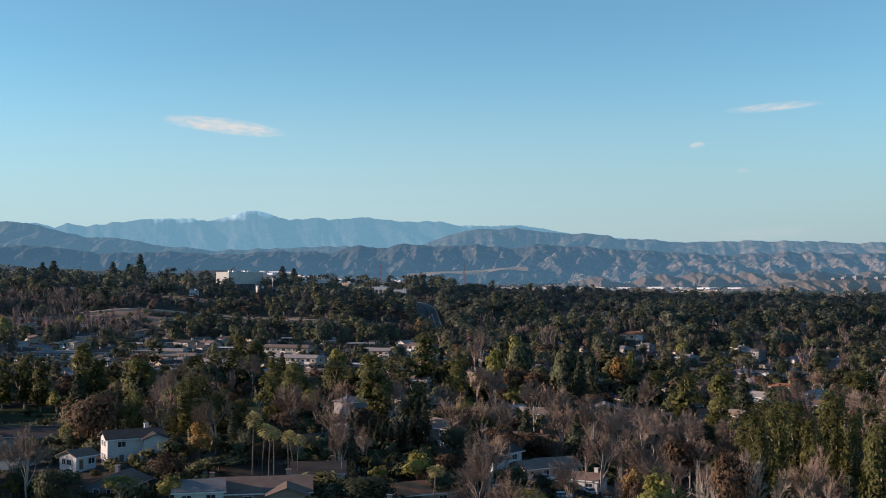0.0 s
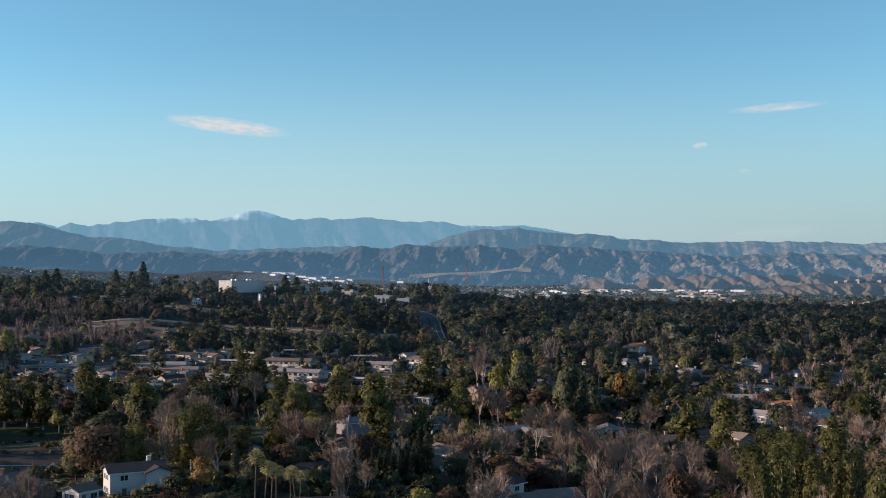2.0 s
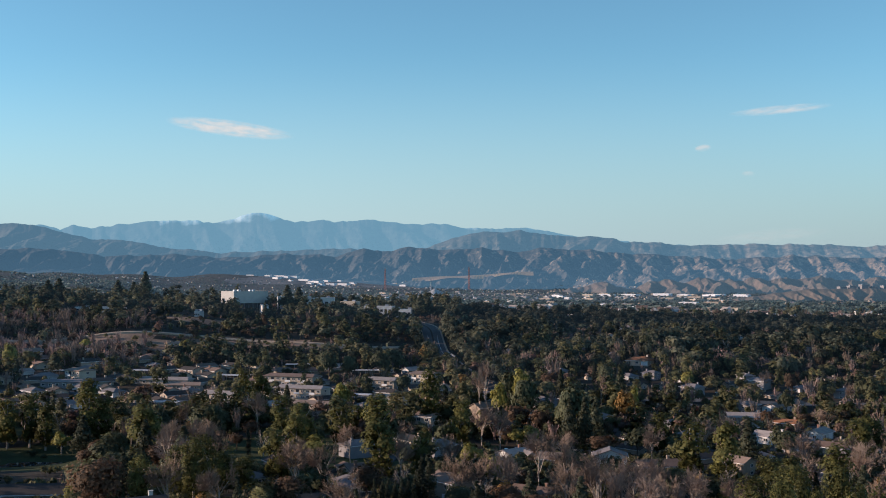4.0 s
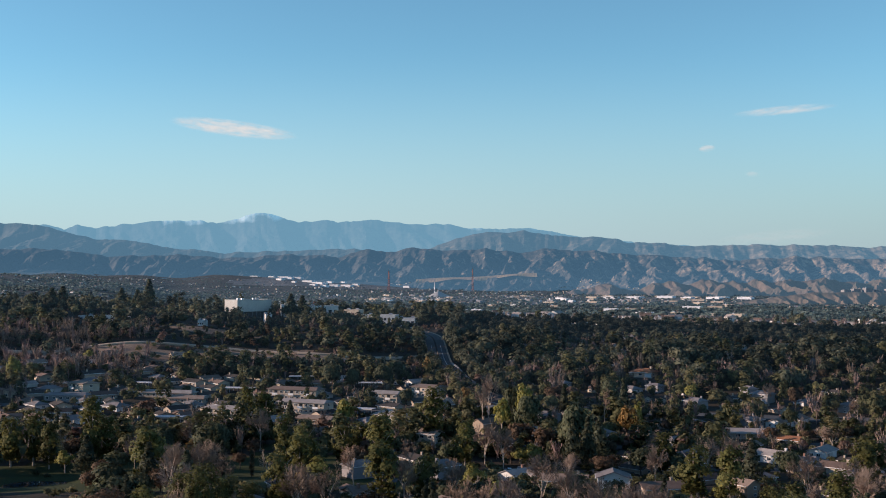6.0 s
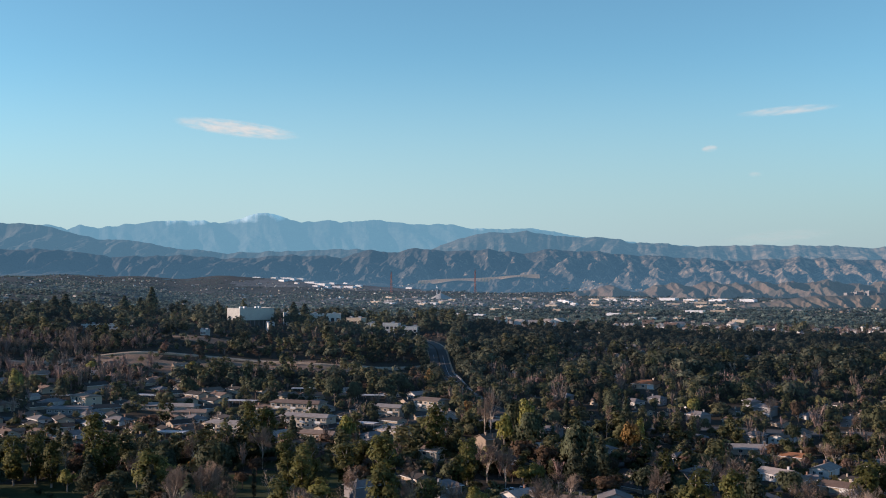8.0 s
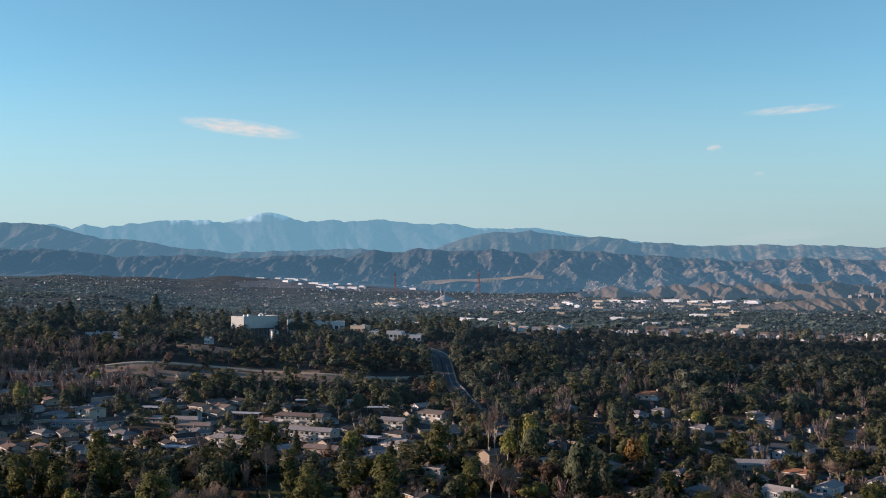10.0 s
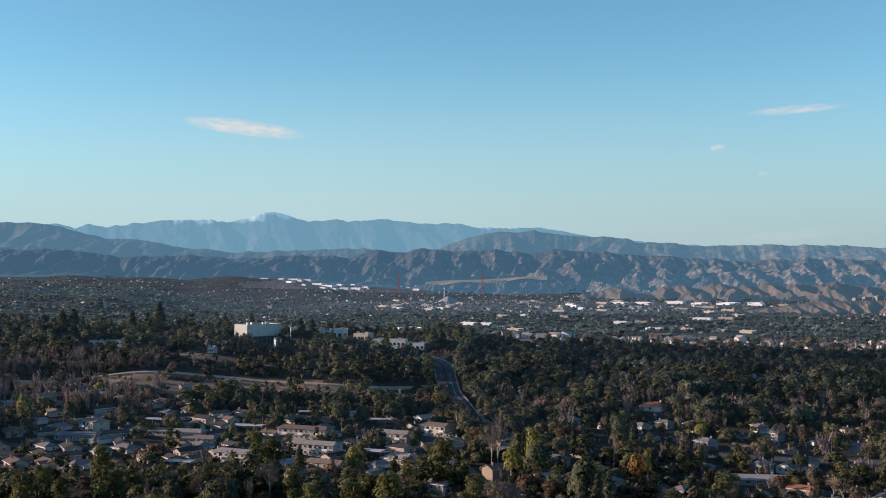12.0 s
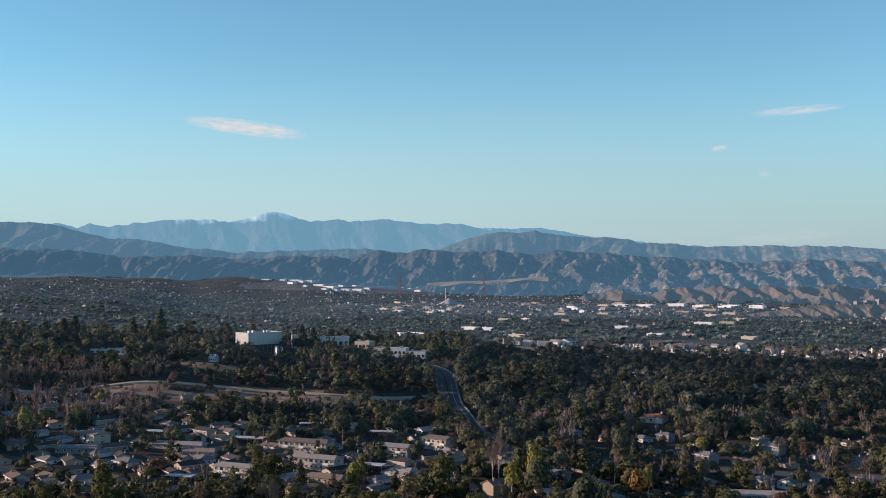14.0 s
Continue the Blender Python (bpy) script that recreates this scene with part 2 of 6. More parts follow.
POND = (-148, 404, 15, 11)
LAWNS = [(-100, 392, 90, 22), (-62, 432, 34, 26), (-150, 420, 60, 20), (-190, 470, 40, 16), (-12, 506, 46, 8), (-60, 470, 30, 10)]
DRY = [(-96, 708, 92, 26), (-225, 712, 60, 14), (-185, 786, 40, 9), (45, 968, 62, 24), (-250, 1010, 90, 30), (-420, 1040, 120, 30), (240, 1080, 60, 16)]
TOWN = (170, 2130, 420, 360)
WORKS = (-330, 2900, 270, 170)

side = 95
warp = np.sinh(np.linspace(-1, 1, 2 * side + 1) * 3.2) / np.sinh(3.2)
gx = 3600 * warp
gy = np.concatenate([np.linspace(-1500, 140, 24), np.linspace(150, 1150, 200), 1150 + 3700 * (np.linspace(0, 1, 110)[1:] ** 1.3)])
X, Y = np.meshgrid(gx, gy)
Z = lie(X, Y)
Z = Z + np.where(Y > 1200, 1.5 * np.sin(X * 0.02) * np.sin(Y * 0.013), 0)
dip = ((X - POND[0]) / POND[2]) ** 2 + ((Y - POND[1]) / POND[3]) ** 2
Z = Z - 2.2 * np.clip(1.25 - dip, 0, 1)
rows_n, cols_n = X.shape
idx = np.arange(rows_n * cols_n).reshape(rows_n, cols_n)
quads = np.stack([idx[:-1, :-1], idx[:-1, 1:], idx[1:, 1:], idx[1:, :-1]], -1).reshape(-1, 4)
mx, my = X[:-1, :-1].ravel() + 2, Y[:-1, :-1].ravel() + 2
which = np.zeros(len(quads), dtype=int)
which[my > 1010] = 3
for l in (TOWN, WORKS):
    which[inside(mx + 60 * np.sin(my * 0.01), my, *l)] = 4
for l in LAWNS:
    which[inside(mx, my, *l)] = 1
for l in DRY:
    which[inside(mx + 9 * np.sin(my * 0.11), my + 6 * np.sin(mx * 0.13), *l)] = 2
ground_sheet = solid("ground", np.stack([X.ravel(), Y.ravel(), Z.ravel()], -1), quads, [M["ground"], M["lawn"], M["dry"], M["valley"], M["town"]], index=which)
for p in ground_sheet.data.polygons:
    p.use_smooth = True
tagged(ground_sheet, "rolling suburban ground with leaf litter, lawns and dry grass", "ground", kind="structure")

# pond
angles = np.linspace(0, 2 * math.pi, 48, endpoint=False)
rim = [(POND[0] + POND[2] * math.cos(a) * (1 + 0.06 * math.sin(3 * a)), POND[1] + POND[3] * math.sin(a) * (1 + 0.1 * math.cos(2 * a))) for a in angles]
level = min(ground(x, y) for x, y in rim) - 0.5
tagged(solid("pond", [(x, y, level) for x, y in rim], [list(range(48))], M["water"]), "still blue pond among lawns and trees", "pond", kind="structure")

BOULEVARD = [(230, 560), (150, 572), (90, 580), (45, 594), (19, 614), (7, 640), (-1, 690), (-8, 740), (-11, 780), (-14, 815), (-28, 840), (-48, 852)]
boulevard = ribbon("road", BOULEVARD, 13, 0.35, M["asphalt"], "grey asphalt boulevard climbing the wooded hill")
ribbon("median_strip", BOULEVARD[4:11], 1.0, 0.5, M["ground"], "narrow planted median strip of the boulevard")
for offset in (-6.9, 6.9):
    ribbon("pavement", [(x + offset, y) for x, y in BOULEVARD[4:11]], 1.1, 0.5, M["dirt"], "pale pavement along the climbing boulevard")
for offset in (-3.2, 3.2):
    ribbon("lane_line", [(x + offset, y) for x, y in BOULEVARD[4:9]], 0.16, 0.37, M["line"], "white painted lane line")
ribbon("kerb_wall", [(19, 636), (12, 656), (8.2, 672), (5, 696), (0.6, 726)], 0.7, 1.0, M["concrete"], "low pale concrete wall along the climbing boulevard")
ribbon("track", [(-285, 712), (-206, 731), (-154, 736), (-118, 733), (-86, 723), (-58, 731), (-21, 752), (-12, 756)], 5, 0.4, M["dirt"], "pale dirt track along the hillside")
ribbon("track", [(-66, 716), (-40, 716), (-14, 708)], 4, 0.4, M["dirt"], "pale dirt track below the hillside path")
ribbon("street", [(-240, 560), (-170, 556), (-100, 566), (-40, 566), (10, 590)], 9, 0.3, M["asphalt"], "grey residential street between houses")
ribbon("street", [(-90, 500), (-40, 492), (0, 494), (34, 486)], 9, 0.3, M["asphalt"], "grey residential street with a parked car")
ribbon("street", [(-20, 262), (15, 266), (40, 262), (66, 250)], 9, 0.3, M["asphalt"], "grey residential street with parked cars")
ribbon("street", [(44, 470), (100, 500), (170, 500), (240, 520)], 9, 0.3, M["asphalt"], "grey residential street between houses")
ribbon("street", [(40, 420), (90, 440), (150, 430), (220, 440)], 9, 0.3, M["asphalt"], "grey residential street between houses")
ribbon("street", [(-36, 330), (-30, 360), (-20, 420), (-28, 494)], 8, 0.3, M["asphalt"], "shaded grey residential street")
ribbon("parking_lot", [(14, 424), (38, 427)], 14, 0.4, M["concrete"], "pale grey paved lot beside low houses")


# ---- mountains and hills, all far off ----
def lattice_noise(x, y, seed):
    """Smooth gradient noise over a plan, about -0.7 to 0.7, for arrays."""
    x, y = np.asarray(x, dtype=float), np.asarray(y, dtype=float)
    ix, iy = np.floor(x).astype(np.int64), np.floor(y).astype(np.int64)
    fx, fy = x - ix, y - iy

    def corner(i, j):
        h = ((ix + i) * 374761393 + (iy + j) * 668265263 + seed * 1446653) & 0x7FFFFFFF
        h = ((h ^ (h >> 13)) * 1274126177) & 0x7FFFFFFF
        angle = (h ^ (h >> 16)) / 0x7FFFFFFF * 2 * math.pi
        return np.cos(angle) * (fx - i) + np.sin(angle) * (fy - j)

    u, v = fx ** 3 * (fx * (fx * 6 - 15) + 10), fy ** 3 * (fy * (fy * 6 - 15) + 10)
    low, high = corner(0, 0) * (1 - u) + corner(1, 0) * u, corner(0, 1) * (1 - u) + corner(1, 1) * u
    return low * (1 - v) + high * v


def spurs(x, y, seed, octaves=5):
    """Sharp branching ridges between 0 in the gullies and 1 on the spurs."""
    total, amp, norm, weight = 0.0, 1.0, 0.0, 1.0
    for o in range(octaves):
        n = np.clip(1 - np.abs(lattice_noise(x * 2.07 ** o + 7.3 * o, y * 2.07 ** o - 3.1 * o, seed + o)) * 1.9, 0, 1) * weight
        weight = np.clip(n * 1.7, 0.15, 1)
        total, norm, amp = total + n * amp, norm + amp, amp * 0.5
    return total / norm


def far_material(name, low, high, patch, haze_glow, strength, snow_line=None, ratio=(0.40, 0.6), scale=0.02, drift_by=0.00008):
    """Scrub and bare earth in patches, barer towards the east; with snow along the crest where there is a snow line,
    and distance haze as emission.
    """
    # Blue distance haze is put into the slope itself as emission.
    m = material(name, low, 0.95, second=high, scale=scale, spec=0.05, glow=haze_glow, glow_strength=strength)
    n, l = m.node_tree.nodes, m.node_tree.links
    b = n["Principled BSDF"]
    geo = n["Geometry"]
    spots = n.new("ShaderNodeTexNoise")
    spots.inputs["Scale"].default_value, spots.inputs["Detail"].default_value = scale * 1.6, 10
    spots.inputs["Roughness"].default_value = 0.72
    l.new(geo.outputs["Position"], spots.inputs["Vector"])
    ramp = n.new("ShaderNodeValToRGB")
    ramp.color_ramp.elements[0].position, ramp.color_ramp.elements[1].position = ratio
    split = n.new("ShaderNodeSeparateXYZ")
    l.new(geo.outputs["Position"], split.inputs["Vector"])
    drift = n.new("ShaderNodeMath")
    drift.operation = "MULTIPLY_ADD"
    drift.inputs[1].default_value = drift_by
    l.new(split.outputs["X"], drift.inputs[0])
    l.new(spots.outputs["Fac"], drift.inputs[2])
    l.new(drift.outputs[0], ramp.inputs["Fac"])
    mix = n.new("ShaderNodeMix")
    mix.data_type = "RGBA"
    before = b.inputs["Base Color"].links[0].from_socket
    l.new(ramp.outputs["Color"], mix.inputs["Factor"])
    l.new(before, mix.inputs["A"])
    mix.inputs["B"].default_value = (*patch, 1)
    out = mix.outputs["Result"]
    if snow_line:
        patches = n.new("ShaderNodeTexNoise")
        patches.inputs["Scale"].default_value, patches.inputs["Detail"].default_value = 0.012, 9
        l.new(geo.outputs["Position"], patches.inputs["Vector"])
        add = n.new("ShaderNodeMath")
        add.operation = "MULTIPLY_ADD"
        add.inputs[1].default_value = 110.0
        l.new(patches.outputs["Fac"], add.inputs[0])
        l.new(split.outputs["Z"], add.inputs[2])
        # the snow line climbs away from the western crest and the far eastern plateau
        line = n.new("ShaderNodeFloatCurve")
        reach = n.new("ShaderNodeMapRange")
        reach.inputs["From Min"].default_value, reach.inputs["From Max"].default_value = -2000, 1000
        l.new(split.outputs["X"], reach.inputs["Value"])
        points = line.mapping.curves[0].points
        points[0].location, points[1].location = (0.0, 0.9), (1.0, 0.75)
        for p in ((0.14, 0.55), (0.24, 0.36), (0.32, 0.36), (0.41, 0.45), (0.47, 0.62), (0.6, 0.9), (0.68, 0.3), (0.78, 0.05), (0.84, 0.2)):
            points.new(*p)
        line.mapping.update()
        l.new(reach.outputs["Result"], line.inputs["Value"])
        over = n.new("ShaderNodeMath")
        over.operation = "MULTIPLY_ADD"
        over.inputs[1].default_value = -100.0
        l.new(line.outputs["Value"], over.inputs[0])
        l.new(add.outputs[0], over.inputs[2])
        white = n.new("ShaderNodeMapRange")
        white.inputs["From Min"].default_value, white.inputs["From Max"].default_value = snow_line, snow_line + 26
        l.new(over.outputs[0], white.inputs["Value"])
        snow = n.new("ShaderNodeMix")
        snow.data_type = "RGBA"
        l.new(white.outputs["Result"], snow.inputs["Factor"])
        l.new(out, snow.inputs["A"])
        snow.inputs["B"].default_value = (0.42, 0.43, 0.44, 1)
        out = snow.outputs["Result"]
    l.new(out, b.inputs["Base Color"])
    return m


def far_range(name, xs, zs, near, far, columns, rows, cut, size, base, mat, label, seed=0, crest=2.0, shear=0.0, curve=0.85, spread=0.25, long_folds=1.0, basins=0.0, flutes=0.0, fluted=0.6, calm=0.92):
    """A mountain range: an even slope from foot to crest with branching gullies cut down into it, and a back slope.
    Gives back its height as a function of the plan."""
    px = np.linspace(xs[0], xs[-1], columns)
    top = np.interp(px, xs, zs)
    top = top + crest * (lattice_noise(px / 46.0, px * 0 + 0.5, seed + 31) + 0.5 * lattice_noise(px / 17.0, px * 0 + 0.5, seed + 32))
    back_rows = 6
    s = np.concatenate([np.linspace(0, 1, rows), np.ones(back_rows)])[:, None]
    back = np.concatenate([np.zeros(rows), np.arange(1, back_rows + 1)])[:, None]
    Yg = (near + (far - near) * s + back * 40) + 0 * px[None, :]
    Xg = px[None, :] * (1 - spread * (1 - s))
    foot = base(Xg, Yg * 0 + near)
    wx = Xg + shear * Yg + 0.45 * size * lattice_noise(Xg / size / 1.6, Yg / size / 1.6, seed + 11)
    wy = Yg + 0.45 * size * lattice_noise(Xg / size / 1.6, Yg / size / 1.6, seed + 12)
    ridge_form = spurs(wx / size, wy / (size * long_folds), seed)
    if flutes:
        along = (Xg + shear * (Yg - near) + 0.9 * flutes * lattice_noise(Xg / flutes / 2.3, Yg / flutes / 2.3, seed + 41)) / flutes
        fine = (Xg + shear * 1.3 * (Yg - near) + 0.5 * flutes * lattice_noise(Xg / flutes, Yg / flutes, seed + 42)) / flutes * 2.6
        crease = np.abs(2 * (along % 1) - 1) * 0.8 + np.abs(2 * (fine % 1) - 1) * 0.2
        ridge_form = fluted * crease + (1 - fluted) * ridge_form
    room = np.clip(s * 5, 0, 1) * (1 - calm * s ** 5)
    Zg = foot + (top[None, :] - foot) * s ** curve
    broad = np.clip(lattice_noise(Xg / (size * 3.1), Yg / (size * 2.2), seed + 21) + 0.35, 0, 1)
    Zg = Zg - room * (cut * (1 - ridge_form) * (0.55 + broad) + basins * broad) - back * back * 3.0
    Zg = np.maximum(Zg, foot - 6)
    Zg[0] -= 14
    i = np.arange(Zg.size).reshape(Zg.shape)
    faces = np.stack([i[:-1, :-1], i[:-1, 1:], i[1:, 1:], i[1:, :-1]], -1).reshape(-1, 4)
    tagged(solid(name, np.stack([Xg.ravel(), Yg.ravel(), Zg.ravel()], -1), faces, mat), label, "mountain", kind="structure")

    def height(x, y):
        r = min(max((y - near) / (far - near), 0), 1)
        c = (x / (1 - spread * (1 - r)) - px[0]) / (px[-1] - px[0])
        return float(Zg[int(round(r * (rows - 1))), int(round(min(max(c, 0), 1) * (columns - 1)))])

    return height


M1_X = [-2031, -1889, -1747, -1680, -1617, -1560, -1490, -1322, -1204, -1086, -980, -944, -886, -838, -789, -732, -685, -638, -520, -426, -308, -214, -156, -73, -3, 68, 185, 279, 349, 432, 561, 748, 1169, 1963]
M1_Z = [298, 308, 298, 304, 284, 302, 288, 308, 317, 322, 310, 317, 327, 345, 355, 343, 322, 312, 317, 315, 320, 310, 303, 306, 301, 289, 285, 287, 285, 268, 249, 231, 203, 180]
M2_X = [-1931, -1751, -1616, -1503, -1391, -1278, -1189, -1076, -897, -673, -449, -226, -92, -3, 87, 154, 232, 288, 366, 444, 577, 644, 711, 844, 911, 1111, 1356, 1511, 1600, 1866]
M2_Z = [298, 300, 287, 256, 231, 231, 213, 195, 182, 187, 196, 183, 192, 230, 256, 261, 261, 268, 254, 243, 243, 234, 219, 217, 205, 210, 212, 210, 201, 206]
H_X = [-1637, -1523, -1408, -1294, -1141, -951, -723, -533, -381, -286, -192, -125, -2, 112, 225, 301, 376, 565, 754, 943, 1131, 1583]
H_Z = [181, 177, 181, 172, 155, 164, 149, 159, 155, 178, 170, 182, 172, 178, 165, 178, 178, 167, 156, 148, 156, 149]

# The fourth colour and its strength are haze glow, stronger farther off.
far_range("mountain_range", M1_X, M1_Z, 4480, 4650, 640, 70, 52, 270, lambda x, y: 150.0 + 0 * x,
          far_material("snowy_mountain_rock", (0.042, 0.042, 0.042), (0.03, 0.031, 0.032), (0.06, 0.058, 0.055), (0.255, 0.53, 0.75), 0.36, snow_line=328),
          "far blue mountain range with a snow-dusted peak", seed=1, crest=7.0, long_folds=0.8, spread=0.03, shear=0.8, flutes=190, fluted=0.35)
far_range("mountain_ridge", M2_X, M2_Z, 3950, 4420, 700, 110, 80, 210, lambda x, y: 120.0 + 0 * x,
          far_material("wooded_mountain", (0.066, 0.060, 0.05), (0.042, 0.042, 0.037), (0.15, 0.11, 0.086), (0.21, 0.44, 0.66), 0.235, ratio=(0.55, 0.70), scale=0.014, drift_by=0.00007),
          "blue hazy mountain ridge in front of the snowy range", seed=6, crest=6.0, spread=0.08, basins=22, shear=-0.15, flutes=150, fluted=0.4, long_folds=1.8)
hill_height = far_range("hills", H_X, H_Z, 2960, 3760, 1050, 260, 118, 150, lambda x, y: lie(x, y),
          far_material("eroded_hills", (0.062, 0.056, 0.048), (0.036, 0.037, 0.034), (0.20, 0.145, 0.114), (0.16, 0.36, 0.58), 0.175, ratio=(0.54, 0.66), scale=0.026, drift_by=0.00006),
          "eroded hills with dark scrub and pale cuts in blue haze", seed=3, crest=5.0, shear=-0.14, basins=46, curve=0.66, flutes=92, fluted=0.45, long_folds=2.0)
# Nearer slopes: haze again put in as blue emission, only weaker.
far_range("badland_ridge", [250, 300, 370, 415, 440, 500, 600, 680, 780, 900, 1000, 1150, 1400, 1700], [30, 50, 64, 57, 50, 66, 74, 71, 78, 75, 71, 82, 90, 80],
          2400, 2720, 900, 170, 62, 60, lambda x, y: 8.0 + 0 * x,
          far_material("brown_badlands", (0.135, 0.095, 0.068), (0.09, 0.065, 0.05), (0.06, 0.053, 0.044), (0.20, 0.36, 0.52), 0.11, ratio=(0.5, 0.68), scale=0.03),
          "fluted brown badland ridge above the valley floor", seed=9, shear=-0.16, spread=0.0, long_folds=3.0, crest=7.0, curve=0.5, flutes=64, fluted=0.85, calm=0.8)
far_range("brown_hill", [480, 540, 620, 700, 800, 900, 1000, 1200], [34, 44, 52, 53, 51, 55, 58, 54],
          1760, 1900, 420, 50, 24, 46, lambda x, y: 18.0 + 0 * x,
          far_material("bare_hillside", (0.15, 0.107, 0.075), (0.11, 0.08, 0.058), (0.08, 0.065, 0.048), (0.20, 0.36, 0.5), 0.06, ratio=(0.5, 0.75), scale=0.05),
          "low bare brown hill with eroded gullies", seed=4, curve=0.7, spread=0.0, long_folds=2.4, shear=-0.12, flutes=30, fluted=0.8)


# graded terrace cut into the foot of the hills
# The bank reuses the hills' material together with its haze emission.
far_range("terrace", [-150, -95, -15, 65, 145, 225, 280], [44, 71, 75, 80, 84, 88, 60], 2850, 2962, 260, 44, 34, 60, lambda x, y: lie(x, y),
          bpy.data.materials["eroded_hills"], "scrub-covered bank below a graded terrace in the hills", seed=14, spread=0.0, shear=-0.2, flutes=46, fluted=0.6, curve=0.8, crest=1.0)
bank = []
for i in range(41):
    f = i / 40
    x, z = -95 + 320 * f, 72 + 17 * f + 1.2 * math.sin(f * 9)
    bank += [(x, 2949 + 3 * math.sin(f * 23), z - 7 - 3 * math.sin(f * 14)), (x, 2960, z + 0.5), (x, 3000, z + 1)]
# The cut earth also carries blue haze as emission.
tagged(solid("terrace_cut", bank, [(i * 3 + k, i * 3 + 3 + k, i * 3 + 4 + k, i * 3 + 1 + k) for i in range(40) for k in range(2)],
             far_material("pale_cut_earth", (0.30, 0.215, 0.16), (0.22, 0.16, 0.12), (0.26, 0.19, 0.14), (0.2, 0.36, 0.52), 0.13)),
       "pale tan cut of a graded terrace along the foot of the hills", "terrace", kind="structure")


# ---- haze low over the horizon ----
def haze():
    """A far glowing sheet painted as pale sky haze, thinning out upwards."""
    verts, faces = [], []
    for i in range(49):
        verts += [(-3000 + 125 * i, 4800, 0.0), (-3000 + 125 * i, 4800, 1500.0)]
    faces = [(2 * i, 2 * i + 2, 2 * i + 3, 2 * i + 1) for i in range(48)]
    m = bpy.data.materials.new("horizon_haze_glow")
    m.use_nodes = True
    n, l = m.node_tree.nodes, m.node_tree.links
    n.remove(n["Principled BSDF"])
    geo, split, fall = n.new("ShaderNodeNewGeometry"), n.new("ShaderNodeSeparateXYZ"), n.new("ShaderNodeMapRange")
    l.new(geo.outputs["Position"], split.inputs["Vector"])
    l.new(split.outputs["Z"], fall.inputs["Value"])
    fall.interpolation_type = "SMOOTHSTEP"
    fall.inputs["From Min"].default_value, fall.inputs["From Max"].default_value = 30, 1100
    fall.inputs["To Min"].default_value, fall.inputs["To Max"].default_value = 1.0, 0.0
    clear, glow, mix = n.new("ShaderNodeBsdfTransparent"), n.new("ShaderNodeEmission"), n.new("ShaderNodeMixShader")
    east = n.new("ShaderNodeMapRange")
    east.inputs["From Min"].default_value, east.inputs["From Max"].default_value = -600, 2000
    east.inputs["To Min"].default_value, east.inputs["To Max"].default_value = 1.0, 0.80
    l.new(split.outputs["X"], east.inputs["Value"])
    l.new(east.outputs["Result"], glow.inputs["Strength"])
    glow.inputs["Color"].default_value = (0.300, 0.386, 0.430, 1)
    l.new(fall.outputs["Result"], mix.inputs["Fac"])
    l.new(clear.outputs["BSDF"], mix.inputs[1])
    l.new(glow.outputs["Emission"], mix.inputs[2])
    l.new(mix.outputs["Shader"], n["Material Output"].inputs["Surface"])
    return tagged(solid("backdrop", verts, faces, m), "pale haze of sky low over the mountains", "sky", kind="structure")


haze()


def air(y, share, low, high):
    """A glowing blue sheet across the land, added to stand in for aerial haze."""
    m = bpy.data.materials.new("haze_sheet_glow")
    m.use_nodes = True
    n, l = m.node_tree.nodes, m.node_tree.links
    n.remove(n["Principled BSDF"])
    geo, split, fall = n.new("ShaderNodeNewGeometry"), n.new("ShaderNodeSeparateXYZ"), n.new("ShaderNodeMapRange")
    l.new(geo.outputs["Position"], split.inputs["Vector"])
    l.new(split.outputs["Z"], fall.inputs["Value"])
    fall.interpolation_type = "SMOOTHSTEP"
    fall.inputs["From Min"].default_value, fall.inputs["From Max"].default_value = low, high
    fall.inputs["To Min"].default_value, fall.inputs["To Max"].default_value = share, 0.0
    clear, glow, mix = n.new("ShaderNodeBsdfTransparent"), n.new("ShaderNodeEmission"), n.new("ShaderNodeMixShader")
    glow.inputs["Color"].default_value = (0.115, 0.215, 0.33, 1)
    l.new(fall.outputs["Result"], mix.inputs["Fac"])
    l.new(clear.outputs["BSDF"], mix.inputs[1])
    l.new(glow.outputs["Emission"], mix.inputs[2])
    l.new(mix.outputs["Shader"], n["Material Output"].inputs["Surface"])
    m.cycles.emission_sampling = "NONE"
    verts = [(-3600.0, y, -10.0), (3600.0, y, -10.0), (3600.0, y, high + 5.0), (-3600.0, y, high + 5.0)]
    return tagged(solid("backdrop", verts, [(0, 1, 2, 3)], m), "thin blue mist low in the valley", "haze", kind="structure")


# Nearer two stand among houses and woods, lifting dark tones as haze would.
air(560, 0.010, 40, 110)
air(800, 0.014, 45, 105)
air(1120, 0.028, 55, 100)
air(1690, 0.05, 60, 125)


